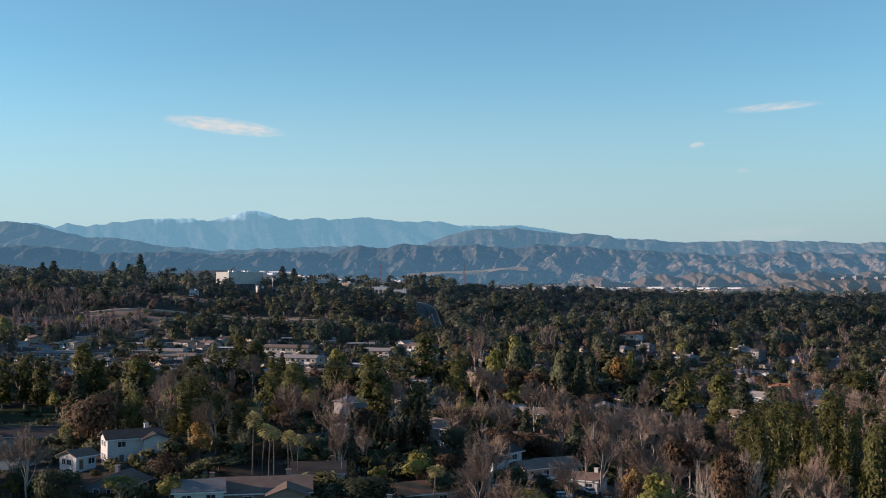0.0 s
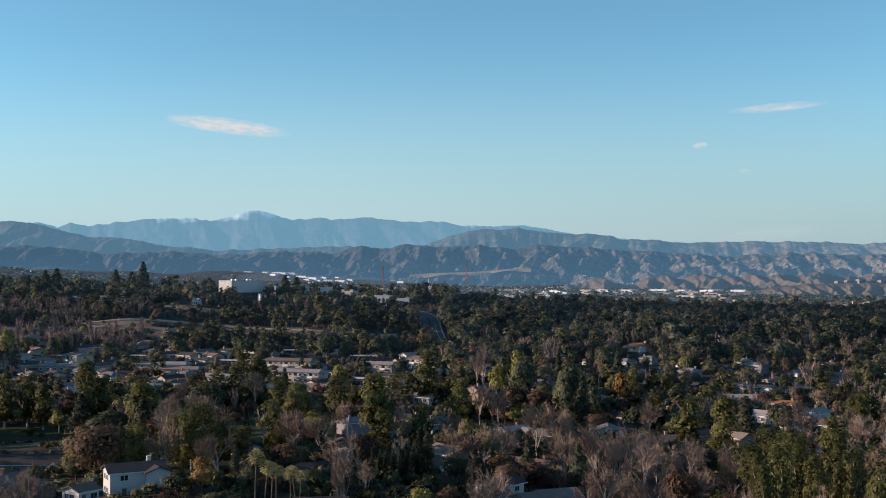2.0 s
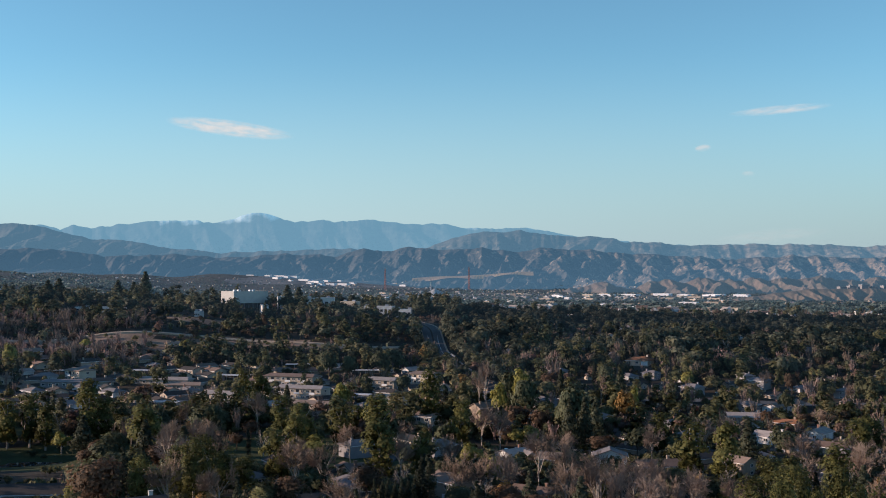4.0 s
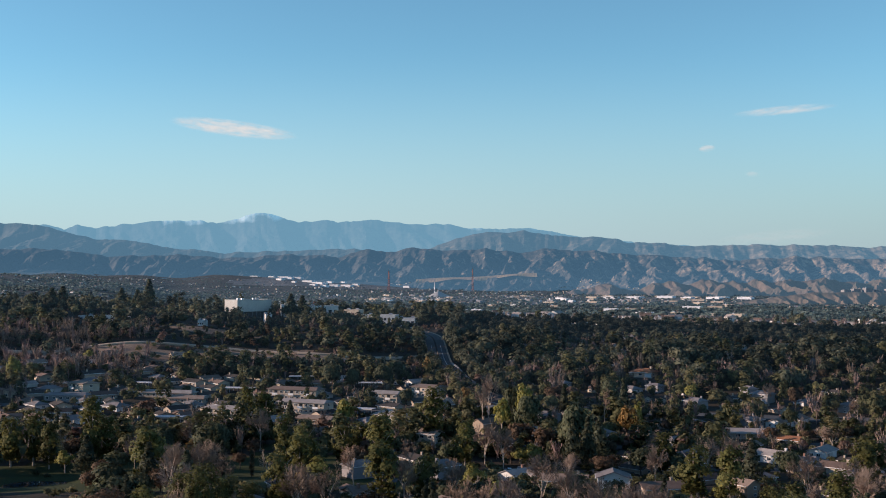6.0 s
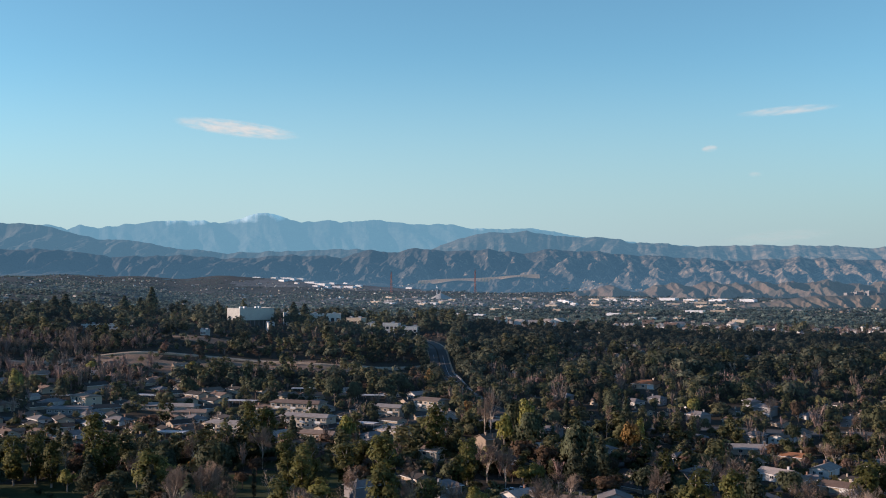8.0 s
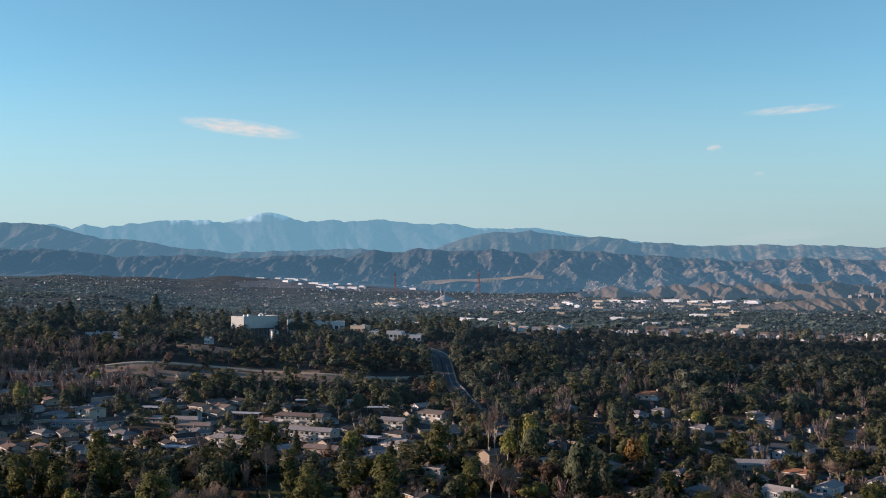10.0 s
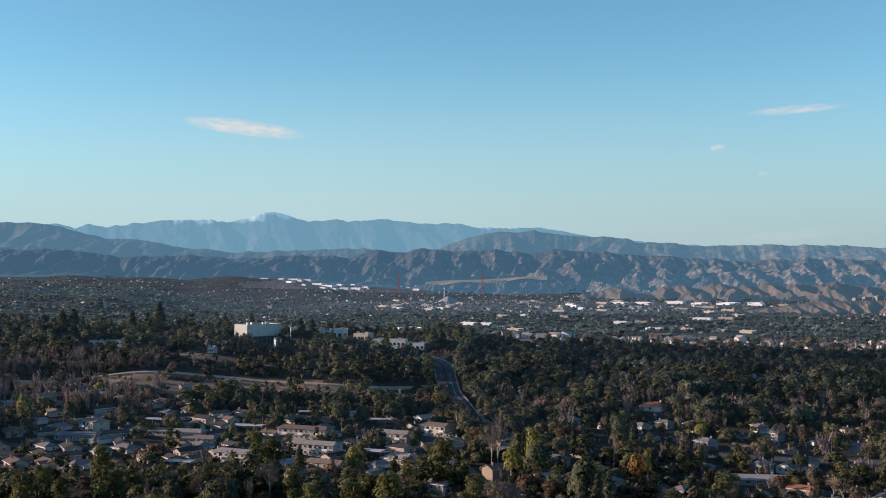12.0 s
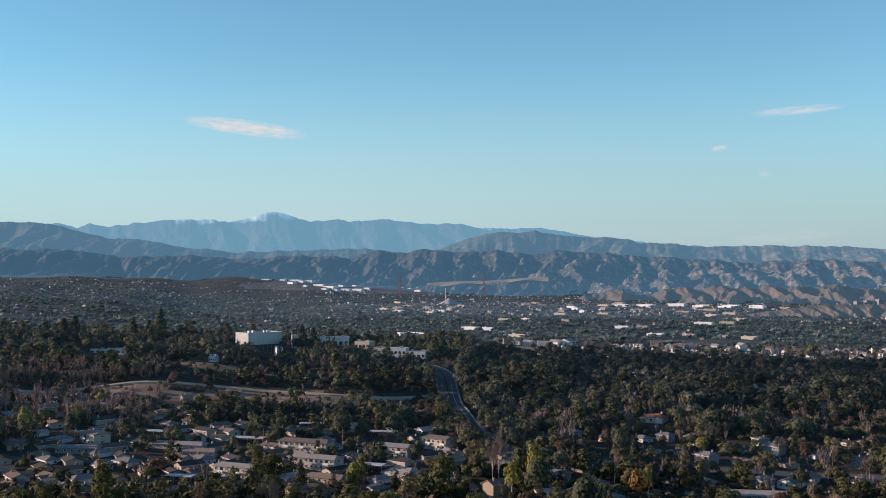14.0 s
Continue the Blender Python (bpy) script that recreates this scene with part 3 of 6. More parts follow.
# ---- clouds ----
def cloud(cx, cz, length, height, tilt, strength, seed, label):
    """A thin lens of wispy cloud, thicker in its middle."""
    nx, ny = 64, 14
    verts, faces = [], []
    for sgn in (-1, 1):
        for i in range(nx + 1):
            for j in range(ny + 1):
                a, b = i / nx * 2 - 1, j / ny * 2 - 1
                edge = max(0.0, 1 - a * a)
                h = height * (0.25 + 0.75 * edge ** 0.8)
                puff = sgn * 14 * edge * max(0, 1 - b * b)
                x, z = a * length / 2, b * h / 2
                verts.append((x, puff + 2 * noise.noise(Vector((x / 20, z / 8, seed))), z))
        o = (0 if sgn < 0 else (nx + 1) * (ny + 1))
        for i in range(nx):
            for j in range(ny):
                k = o + i * (ny + 1) + j
                faces.append((k, k + ny + 1, k + ny + 2, k + 1))
    m = bpy.data.materials.new("cloud_glow")
    m.use_nodes = True
    n, l = m.node_tree.nodes, m.node_tree.links
    n.remove(n["Principled BSDF"])
    coords = n.new("ShaderNodeTexCoord")
    turn = n.new("ShaderNodeMapping")
    turn.inputs["Scale"].default_value = (2 / length, 0.0, 2 / height)
    l.new(coords.outputs["Object"], turn.inputs["Vector"])
    dot = n.new("ShaderNodeVectorMath")
    dot.operation = "DOT_PRODUCT"
    l.new(turn.outputs["Vector"], dot.inputs[0])
    l.new(turn.outputs["Vector"], dot.inputs[1])
    tex = n.new("ShaderNodeTexNoise")
    tex.inputs["Scale"].default_value, tex.inputs["Detail"].default_value = 1.0, 7
    stretch = n.new("ShaderNodeMapping")
    stretch.inputs["Location"].default_value = (seed, 0, 0)
    stretch.inputs["Scale"].default_value = (0.016, 0.0, 0.07)
    l.new(coords.outputs["Object"], stretch.inputs["Vector"])
    l.new(stretch.outputs["Vector"], tex.inputs["Vector"])
    fall = n.new("ShaderNodeMapRange")
    fall.interpolation_type = "SMOOTHSTEP"
    fall.inputs["From Min"].default_value, fall.inputs["From Max"].default_value = 1.0, 0.0
    l.new(dot.outputs["Value"], fall.inputs["Value"])
    wisps = n.new("ShaderNodeMapRange")
    wisps.inputs["From Min"].default_value, wisps.inputs["From Max"].default_value = 0.3, 0.75
    l.new(tex.outputs["Fac"], wisps.inputs["Value"])
    amount = n.new("ShaderNodeMath")
    amount.operation = "MULTIPLY"
    l.new(fall.outputs["Result"], amount.inputs[0])
    l.new(wisps.outputs["Result"], amount.inputs[1])
    scaled = n.new("ShaderNodeMath")
    scaled.operation, scaled.use_clamp = "MULTIPLY", True
    scaled.inputs[1].default_value = strength
    l.new(amount.outputs[0], scaled.inputs[0])
    clear, glow, mix = n.new("ShaderNodeBsdfTransparent"), n.new("ShaderNodeEmission"), n.new("ShaderNodeMixShader")
    # The cloud's sunlit brightness is put in as emission.
    glow.inputs["Color"].default_value, glow.inputs["Strength"].default_value = (0.84, 0.82, 0.82, 1), 0.56
    l.new(scaled.outputs[0], mix.inputs["Fac"])
    l.new(clear.outputs["BSDF"], mix.inputs[1])
    l.new(glow.outputs["Emission"], mix.inputs[2])
    l.new(mix.outputs["Shader"], n["Material Output"].inputs["Surface"])
    ob = solid("cloud", verts, faces, m)
    ob.matrix_basis = pose(cx, 4600, cz, 0, -math.degrees(tilt), 0)
    return tagged(ob, label, "cloud", kind="structure")


cloud(-902, 697, 560, 74, -0.13, 1.05, 1.0, "thin white lens-shaped cloud high over the mountains")
cloud(1372, 770, 450, 42, 0.09, 0.55, 5.0, "faint white wisp of cloud")
cloud(1050, 612, 76, 32, 0.15, 0.62, 9.0, "small faint puff of cloud")
cloud(1235, 505, 60, 28, 0.0, 0.24, 12.0, "very faint small cloud")
cloud(1330, 250, 520, 60, 0.08, 0.12, 15.0, "very faint veil of low cloud")


# ---- trees ----
rng = np.random.default_rng(7)


def tube(points, radii, sides=5):
    """A tapered tube through points, as vertices and quads."""
    verts, faces = [], []
    for i, p in enumerate(points):
        d = (points[min(i + 1, len(points) - 1)] - points[max(i - 1, 0)]).normalized()
        a = d.orthogonal().normalized()
        b = d.cross(a)
        for k in range(sides):
            t = 2 * math.pi * k / sides
            verts.append(p + (a * math.cos(t) + b * math.sin(t)) * radii[i])
    for i in range(len(points) - 1):
        for k in range(sides):
            faces.append((i * sides + k, i * sides + (k + 1) % sides, (i + 1) * sides + (k + 1) % sides, (i + 1) * sides + k))
    return verts, faces


def join(pieces):
    verts, faces = [], []
    for v, f in pieces:
        o = len(verts)
        verts += [tuple(p) for p in v]
        faces += [tuple(i + o for i in q) for q in f]
    return np.array(verts, dtype=float), faces


def tufts(centres, size, outward, flat=0.35):
    """A leafy triangle at each centre, roughly facing outward, shaded as part of a rounded clump."""
    n = len(centres)
    nrm = outward + rng.normal(0, 0.3, (n, 3))
    nrm /= np.linalg.norm(nrm, axis=1)[:, None] + 1e-9
    a = np.cross(nrm, rng.normal(0, 1, (n, 3)))
    a /= np.linalg.norm(a, axis=1)[:, None] + 1e-9
    b = np.cross(nrm, a)
    s = size * rng.uniform(0.6, 1.35, (n, 1))
    lean = rng.uniform(-0.3, 0.3, (n, 1))
    verts = np.stack([centres - a * s * 0.55 - b * s * 0.25, centres + a * s * 0.55 - b * s * (0.2 + lean) + nrm * s * 0.12, centres + b * s * 0.75 + a * s * lean - nrm * s * flat * 0.4], 1)
    faces = np.arange(n * 3).reshape(n, 3)
    soft = outward + rng.normal(0, 0.22, (n, 3))
    soft /= np.linalg.norm(soft, axis=1)[:, None] + 1e-9
    return verts.reshape(-1, 3), faces, np.repeat(soft, 3, axis=0)


def clumps(kind, h, w, count):
    """Clump centres and radii for a crown of that kind."""
    out = []
    if kind == "oak":
        for _ in range(count):
            d = rng.normal(0, 1, 3)
            d /= np.linalg.norm(d)
            d *= rng.uniform(0.35, 0.72)
            out.append((np.array([d[0] * w / 2, d[1] * w / 2, h * 0.60 + d[2] * h * 0.36]), w * rng.uniform(0.17, 0.27)))
        out.append((np.array([0, 0, h * 0.62]), w * 0.3))
    elif kind == "euca":
        for i in range(count):
            z = h * rng.uniform(0.14, 0.94)
            spread = w / 2 * (0.85 - 0.5 * abs(z / h - 0.55))
            t = rng.uniform(0, 6.283)
            r = spread * rng.uniform(0.2, 0.95)
            out.append((np.array([r * math.cos(t), r * math.sin(t), z]), w * rng.uniform(0.14, 0.22)))
    elif kind == "pine":
        for i in range(count):
            f = (i + 0.5) / count
            z = h * (0.16 + 0.8 * f)
            r = w / 2 * (1 - f) ** 0.8
            t = i * 2.4
            out.append((np.array([r * 0.6 * math.cos(t), r * 0.6 * math.sin(t), z]), max(0.5, r * 0.55)))
    elif kind == "cypress":
        for i in range(count):
            f = (i + 0.5) / count
            r = w / 2 * min(1, 0.5 + 3 * f) * min(1, (1.02 - f) * 2.2)
            out.append((np.array([rng.normal(0, 0.08) * w, rng.normal(0, 0.08) * w, h * (0.04 + 0.93 * f)]), max(0.35, r)))
    elif kind == "bush":
        for i in range(count):
            t = rng.uniform(0, 6.283)
            r = w / 2 * rng.uniform(0, 0.7)
            out.append((np.array([r * math.cos(t), r * math.sin(t), h * rng.uniform(0.3, 0.65)]), w * rng.uniform(0.2, 0.3)))
    return out


def crown_mesh(kind, h, w, count, per, size, squash=0.85):
    cs, ns = [], []
    for c, r in clumps(kind, h, w, count):
        d = rng.normal(0, 1, (per, 3))
        d /= np.linalg.norm(d, axis=1)[:, None]
        d[:, 2] = np.where(d[:, 2] < -0.5, -d[:, 2] * 0.5, d[:, 2])
        rr = r * rng.uniform(0.72, 1.15, (per, 1))
        tall = 1.25 if kind in ("euca", "cypress") else squash
        cs.append(c + d * rr * np.array([1, 1, tall]))
        out = c - np.array([0, 0, h * 0.5])
        ns.append(d * 0.5 + 0.8 * out / (np.linalg.norm(out) + 1e-6))
    cs, ns = np.concatenate(cs), np.concatenate(ns)
    cs[:, 2] = np.maximum(cs[:, 2], 0.25)
    return tufts(cs, size, ns)


def trunk_mesh(kind, h, w, limbs=4, sides=6):
    lean = Vector((rng.normal(0, 0.03) * h, rng.normal(0, 0.03) * h, 0))
    height = {"oak": 0.62, "euca": 0.86, "pine": 0.95, "cypress": 0.8, "bush": 0.4}[kind] * h
    r = {"oak": 0.035, "euca": 0.026, "pine": 0.022, "cypress": 0.02, "bush": 0.03}[kind] * h
    pieces = [tube([Vector((0, 0, -0.6)), lean * 0.3 + Vector((0, 0, height * 0.4)), lean + Vector((0, 0, height))], [r, r * 0.75, r * 0.25], sides)]
    for i in range(limbs if kind in ("oak", "euca") else 0):
        t = i * 2.4 + rng.uniform(0, 1)
        z = height * rng.uniform(0.35, 0.7)
        start = lean * (z / height) + Vector((0, 0, z))
        end = Vector((math.cos(t) * w * 0.33, math.sin(t) * w * 0.33, min(h * 0.88, z + h * rng.uniform(0.15, 0.32))))
        pieces.append(tube([start, start.lerp(end, 0.5) + Vector((0, 0, h * 0.03)), end], [r * 0.5, r * 0.3, r * 0.1], 4))
    return join(pieces)


def bare_mesh(h, w, levels=4, fan=4, upright=0.5, sides=3, thin=1.0, dense=1.0):
    """Trunk with limbs, and a spray of fine twigs: two meshes."""
    wood, twigs = [], []

    def grow(p, d, length, r, level):
        mid = p + d * length * 0.5 + Vector(rng.normal(0, 0.04, 3)) * length
        end = p + d * length
        if level >= 3:
            wide_by = d.orthogonal().normalized() * r * 1.3
            twigs.append(([p - wide_by, p + wide_by, end + wide_by * 0.3], [(0, 1, 2)]))
            return_early = level >= levels
        else:
            return_early = False
            (wood if level <= 1 else twigs).append(tube([p, mid, end] if level < 2 else [p, end], [r, r * 0.8, r * 0.55] if level < 2 else [r, r * 0.4], 5 if level == 0 else sides))
        if return_early or level >= levels:
            return
        n = fan + (1 if level else 2)
        for i in range(int(n * (dense if level >= 2 else 1))):
            t = rng.uniform(0, 6.283)
            tilt = rng.uniform(0.35, 0.8) * (1.15 - upright * 0.6)
            a = d.orthogonal().normalized()
            b = d.cross(a)
            q = (d * math.cos(tilt) + (a * math.cos(t) + b * math.sin(t)) * math.sin(tilt) + Vector((0, 0, upright * 0.35))).normalized()
            q = Vector((q.x * w / h * 1.6, q.y * w / h * 1.6, q.z)).normalized()
            grow(p.lerp(end, rng.uniform(0.45, 1.0)), q, length * rng.uniform(0.5, 0.72), max(r * 0.48, 0.018 * thin), level + 1)

    grow(Vector((0, 0, -0.4)), Vector((rng.normal(0, 0.03), rng.normal(0, 0.03), 1)).normalized(), h * 0.36, h * 0.014, 0)
    a, b = join(wood), join(twigs)
    top = max(a[0][:, 2].max(), b[0][:, 2].max())
    for v in (a[0], b[0]):
        v[:, 2] *= h / top
    return a, b


def build_tree(name, kind, h, w, count, per, size, leaf, bark, label, category="tree"):
    tree = thing(name, None, label, category)
    v, f = trunk_mesh(kind, h, w)
    solid("trunk", v, f, bark, tree)
    v, f, soft = crown_mesh(kind, h, w, count, per, size)
    solid("crown", v, f, leaf, tree, normals=soft)
    return tree


def build_bare(name, h, w, label, levels=4, fan=4, upright=0.5, dense=1.0, bark=None, twig=None):
    tree = thing(name, None, label, "tree")
    a, b = bare_mesh(h, w, levels, fan, upright, dense=dense)
    solid("trunk", *a, bark or M["bark_pale"], tree)
    solid("branchwork", *b, twig or M["twig"], tree)
    return tree


def build_palm(h, label):
    tree = thing("fan_palm", None, label, "palm tree")
    bend = Vector((rng.normal(0, 0.04) * h, rng.normal(0, 0.04) * h, 0))
    v, f = tube([Vector((0, 0, -0.5)), bend * 0.2 + Vector((0, 0, h * 0.4)), bend + Vector((0, 0, h * 0.93))], [0.18, 0.13, 0.11], 7)
    solid("trunk", np.array([tuple(p) for p in v]), f, M["palm_bark"], tree)
    verts, faces = [], []
    head = bend + Vector((0, 0, h * 0.93))
    for i in range(64):
        t, up = i * 2.399, 1.4 - 2.5 * (i / 64)
        d = Vector((math.cos(t) * math.cos(up), math.sin(t) * math.cos(up), math.sin(up)))
        sidev = d.cross(Vector((0, 0, 1))).normalized()
        length = rng.uniform(0.9, 1.35)
        root = head + d * 0.15
        stem = head + d * length
        for k in range(-3, 4):
            blade = (d * math.cos(k * 0.34) + sidev * math.sin(k * 0.34)).normalized()
            o = len(verts)
            tip = stem + blade * rng.uniform(0.7, 0.95) + Vector((0, 0, -0.12 - 0.05 * abs(k)))
            verts += [stem - sidev * 0.02, stem + sidev * 0.02, stem + blade * 0.4 + sidev * 0.055, tip, stem + blade * 0.4 - sidev * 0.055]
            faces.append((o, o + 1, o + 2, o + 3, o + 4))
        o = len(verts)
        verts += [root - sidev * 0.03, root + sidev * 0.03, stem + sidev * 0.03, stem - sidev * 0.03]
        faces.append((o, o + 1, o + 2, o + 3))
    solid("fronds", verts, faces, M["palm"], tree)
    v, f = tube([head - Vector((0, 0, 1.9)), head - Vector((0, 0, 1.0)), head], [0.3, 0.55, 0.3], 8)
    solid("dead_skirt", np.array([tuple(p) for p in v]), f, M["bark"], tree, "brown skirt of dead fronds")
    return tree


def tree_set(fine):
    """The kinds of tree; fine ones have small leaves for the places nearest to the eye."""
    more, small = (1.9, 0.66) if fine else (1.0, 1.0)
    n = lambda k: int(k * more)
    kinds = {}
    kinds["oak"] = [build_tree("oak_tree", "oak", 10, 10, 19, n(80), 0.8 * small, M["oak"], M["bark"], "dark green broad evergreen oak in the suburb") for _ in range(3)]
    kinds["euca"] = [build_tree("eucalyptus_tree", "euca", 18, 9, 40, n(50), 0.8 * small, M["euca"], M["bark_pale"], "tall olive-green eucalyptus with open clumped foliage") for _ in range(3)]
    kinds["pine"] = [build_tree("pine_tree", "pine", 15, 8, 28, n(50), 0.75 * small, M["pine"], M["bark"], "dark green conical pine") for _ in range(2)]
    kinds["cypress"] = [build_tree("cypress_tree", "cypress", 13, 2.4, 18, n(50), 0.55 * small, M["cypress"], M["bark"], "dark narrow columnar cypress") for _ in range(2)]
    kinds["bright"] = [build_tree("leafy_tree", "oak", 9, 7, 16, n(70), 0.68 * small, M["bright"], M["bark_pale"], "yellow-green leafy tree in sunlight") for _ in range(2)]
    kinds["autumn"] = [build_tree("russet_tree", "oak", 9, 8.5, 18, n(70), 0.66 * small, M["autumn"], M["bark"], "russet-brown tree holding dead autumn leaves") for _ in range(2)]
    kinds["golden"] = [build_tree("golden_tree", "oak", 8, 6, 14, n(70), 0.6 * small, M["golden"], M["bark"], "golden-orange autumn tree in full leaf") for _ in range(2)]
    kinds["bare"] = [build_bare("bare_tree", 13, 10, "bare winter tree with pale trunk and fine brown twigs", 4, 5, 0.3, 1.35) for _ in range(3)]
    kinds["sycamore"] = [build_bare("sycamore_tree", 11, 9, "bare sycamore with whitish branches", 3, 5, 0.25, 1.5, M["bark_pale"], M["bark_pale"]) for _ in range(2)]
    kinds["bush"] = [build_tree("shrub", "bush", 2.6, 3.4, 7, n(40), 0.45 * small, M["oak"], M["bark"], "dark green garden shrub", "shrub") for _ in range(2)]
    kinds["palm"] = [build_palm(14, "tall slender fan palm with a shaggy crown") for _ in range(2)]
    return kinds


SETS = {True: tree_set(True), False: tree_set(False)}
NATURAL = {"oak": 10, "euca": 18, "pine": 15, "cypress": 13, "bright": 9, "autumn": 9, "golden": 8, "bare": 13, "sycamore": 11, "bush": 2.6, "palm": 14}
WIDTH = {"oak": 10, "euca": 9, "pine": 8, "cypress": 2.4, "bright": 7, "autumn": 8.5, "golden": 6, "bare": 9, "sycamore": 9, "bush": 3.4, "palm": 3}
used = {(k, f): 0 for k in NATURAL for f in (True, False)}
taken = []  # plan circles that are occupied: x, y, radius
yards = [(-148, 396, 14, 90), (-12, 298, 10, 46), (26, 427, 15, 70), (-34, 492, 22, 60), (16, 500, 22, 50)]  # open ground kept low in front of houses and tall trees: x, y, half width, length


def plant(kind, x, y, height=None, width=None, group=""):
    """One tree of its own at a plan place; the first ones use the prototypes themselves."""
    fine = y < 325
    kinds = SETS[fine][kind]
    i = used[kind, fine]
    used[kind, fine] += 1
    proto = kinds[i % len(kinds)]
    if width:
        yards.append((x, y, width * 0.5, 20))
    height = height or NATURAL[kind] * rng.uniform(0.8, 1.2)
    sz = height / NATURAL[kind]
    sx = (width / WIDTH[kind]) if width else sz * rng.uniform(0.9, 1.15)
    m = Matrix.LocRotScale((x, y, ground(x, y) - 0.1), Euler((0, 0, rng.uniform(0, 6.28))), (sx, sx, sz))
    if i < len(kinds):
        proto.matrix_basis = m
        ob = proto
    else:
        ob = copy_thing(proto, Matrix.Identity(4))
        ob.matrix_basis = m
    if group:
        ob["group"] = group
    taken.append((x, y, sx * WIDTH[kind] * 0.4))
    return ob


def in_yard(x, y):
    """Whether a place lies in the low open ground to the south or west of a house or tall tree."""
    for a, b, half, length in yards:
        if 0 < b - y < length and abs(x - a * y / b) < half + 2:
            return True
        if 0 < a - x < 20 and abs(y - b) < 5:
            return True
    return False


# low-detail forms for the countless trees further off
def simple_forms(kind, h, w, count, per, size, n):
    return [crown_mesh(kind, h, w, count, per, size) for _ in range(n)]


def twig_form(h, w, n):
    """A sparse upright spray of twigs."""
    verts, faces = [], []
    for i in range(n):
        base = np.array([rng.normal(0, w * 0.08), rng.normal(0, w * 0.08), h * rng.uniform(0.02, 0.5)])
        t = rng.uniform(0, 6.283)
        reach = w * 0.5 * rng.uniform(0.2, 1)
        tip = np.array([math.cos(t) * reach, math.sin(t) * reach, base[2] + (h - base[2]) * rng.uniform(0.45, 1)])
        sidev = np.array([-math.sin(t), math.cos(t), 0]) * 0.13
        o = len(verts)
        verts += [base - sidev, base + sidev, tip + sidev * 0.3, tip - sidev * 0.3]
        faces.append((o, o + 1, o + 2, o + 3))
        for _ in range(3):
            p = base + (tip - base) * rng.uniform(0.35, 0.95)
            q = p + rng.normal(0, 1, 3) * w * 0.09 + np.array([0, 0, h * 0.07])
            o = len(verts)
            verts += [p - sidev * 0.6, p + sidev * 0.6, q + sidev * 0.3, q - sidev * 0.3]
            faces.append((o, o + 1, o + 2, o + 3))
    return np.array(verts), np.array(faces)


def scatter(name, forms, places, mat, label, category="trees"):
    """All the trees of a wood in one mesh. places: x, y, height scale, width scale."""
    vs, fs, ts, ns, o = [], [], [], [], 0
    zs = lie([p[0] for p in places], [p[1] for p in places])
    for (x, y, sz, sx), z in zip(places, zs):
        v, f, *soft = forms[rng.integers(len(forms))]
        a = rng.uniform(0, 6.283)
        for q in soft:
            ns.append(np.stack([q[:, 0] * math.cos(a) - q[:, 1] * math.sin(a), q[:, 0] * math.sin(a) + q[:, 1] * math.cos(a), q[:, 2]], -1))
        c, s = math.cos(a) * sx, math.sin(a) * sx
        vs.append(np.stack([v[:, 0] * c - v[:, 1] * s + x, v[:, 0] * s + v[:, 1] * c + y, v[:, 2] * sz + z - 0.1], -1))
        fs.append(f + o)
        near_tone = noise.noise(Vector((x / 55.0, y / 55.0, 3.0)))
        ts.append(np.full(len(f), min(1, max(0, 0.5 + 0.6 * near_tone + rng.normal(0, 0.28)))))
        o += len(v)
    ob = solid(name, np.concatenate(vs), np.concatenate(fs), mat, tint=np.concatenate(ts), normals=np.concatenate(ns) if ns else None)
    return tagged(ob, label, category, kind="stuff")


# ---- houses ----
def gable_roof(w, d, z, rise, over=0.6, thick=0.22, hip=0.0):
    """A roof slab along x, with the ridge at z + rise; hip is the length by which the ridge stops short of each end."""
    slope = rise / (d / 2)
    e = over
    zo = z - e * slope
    bm = bmesh.new()
    x0, x1, y0, y1 = -w / 2 - e, w / 2 + e, -d / 2 - e, d / 2 + e
    top = [(x0, y0, zo + thick), (x1, y0, zo + thick), (x1, y1, zo + thick), (x0, y1, zo + thick), (x0 + hip, 0, z + rise + thick), (x1 - hip, 0, z + rise + thick)]
    low = [(a, b, c - thick) for a, b, c in top]
    v = [bm.verts.new(p) for p in top + low]
    for f in ((0, 1, 5, 4), (2, 3, 4, 5), (1, 2, 5), (3, 0, 4)):
        if len(f) == 3 and not hip:
            continue
        bm.faces.new([v[i] for i in f])
        bm.faces.new([v[i + 6] for i in reversed(f)])
    rim = [(0, 1), (2, 3)] + ([(1, 2), (3, 0)] if hip else [(1, 5), (5, 2), (3, 4), (4, 0)])
    for a, b in rim:
        bm.faces.new([v[a], v[a + 6], v[b + 6], v[b]])
    return bm


def walls(w, d, z, rise, hip):
    """House walls, with gable triangles unless the roof is hipped."""
    bm = bmesh.new()
    b = [(-w / 2, -d / 2), (w / 2, -d / 2), (w / 2, d / 2), (-w / 2, d / 2)]
    lo = [bm.verts.new((x, y, -1.5)) for x, y in b]
    hi = [bm.verts.new((x, y, z)) for x, y in b]
    for i in range(4):
        j = (i + 1) % 4
        if i in (1, 3) and not hip:
            peak = bm.verts.new((b[i][0], 0, z + rise - 0.02))
            bm.faces.new([lo[i], lo[j], hi[j], peak, hi[i]])
        else:
            bm.faces.new([lo[i], lo[j], hi[j], hi[i]])
    return bm


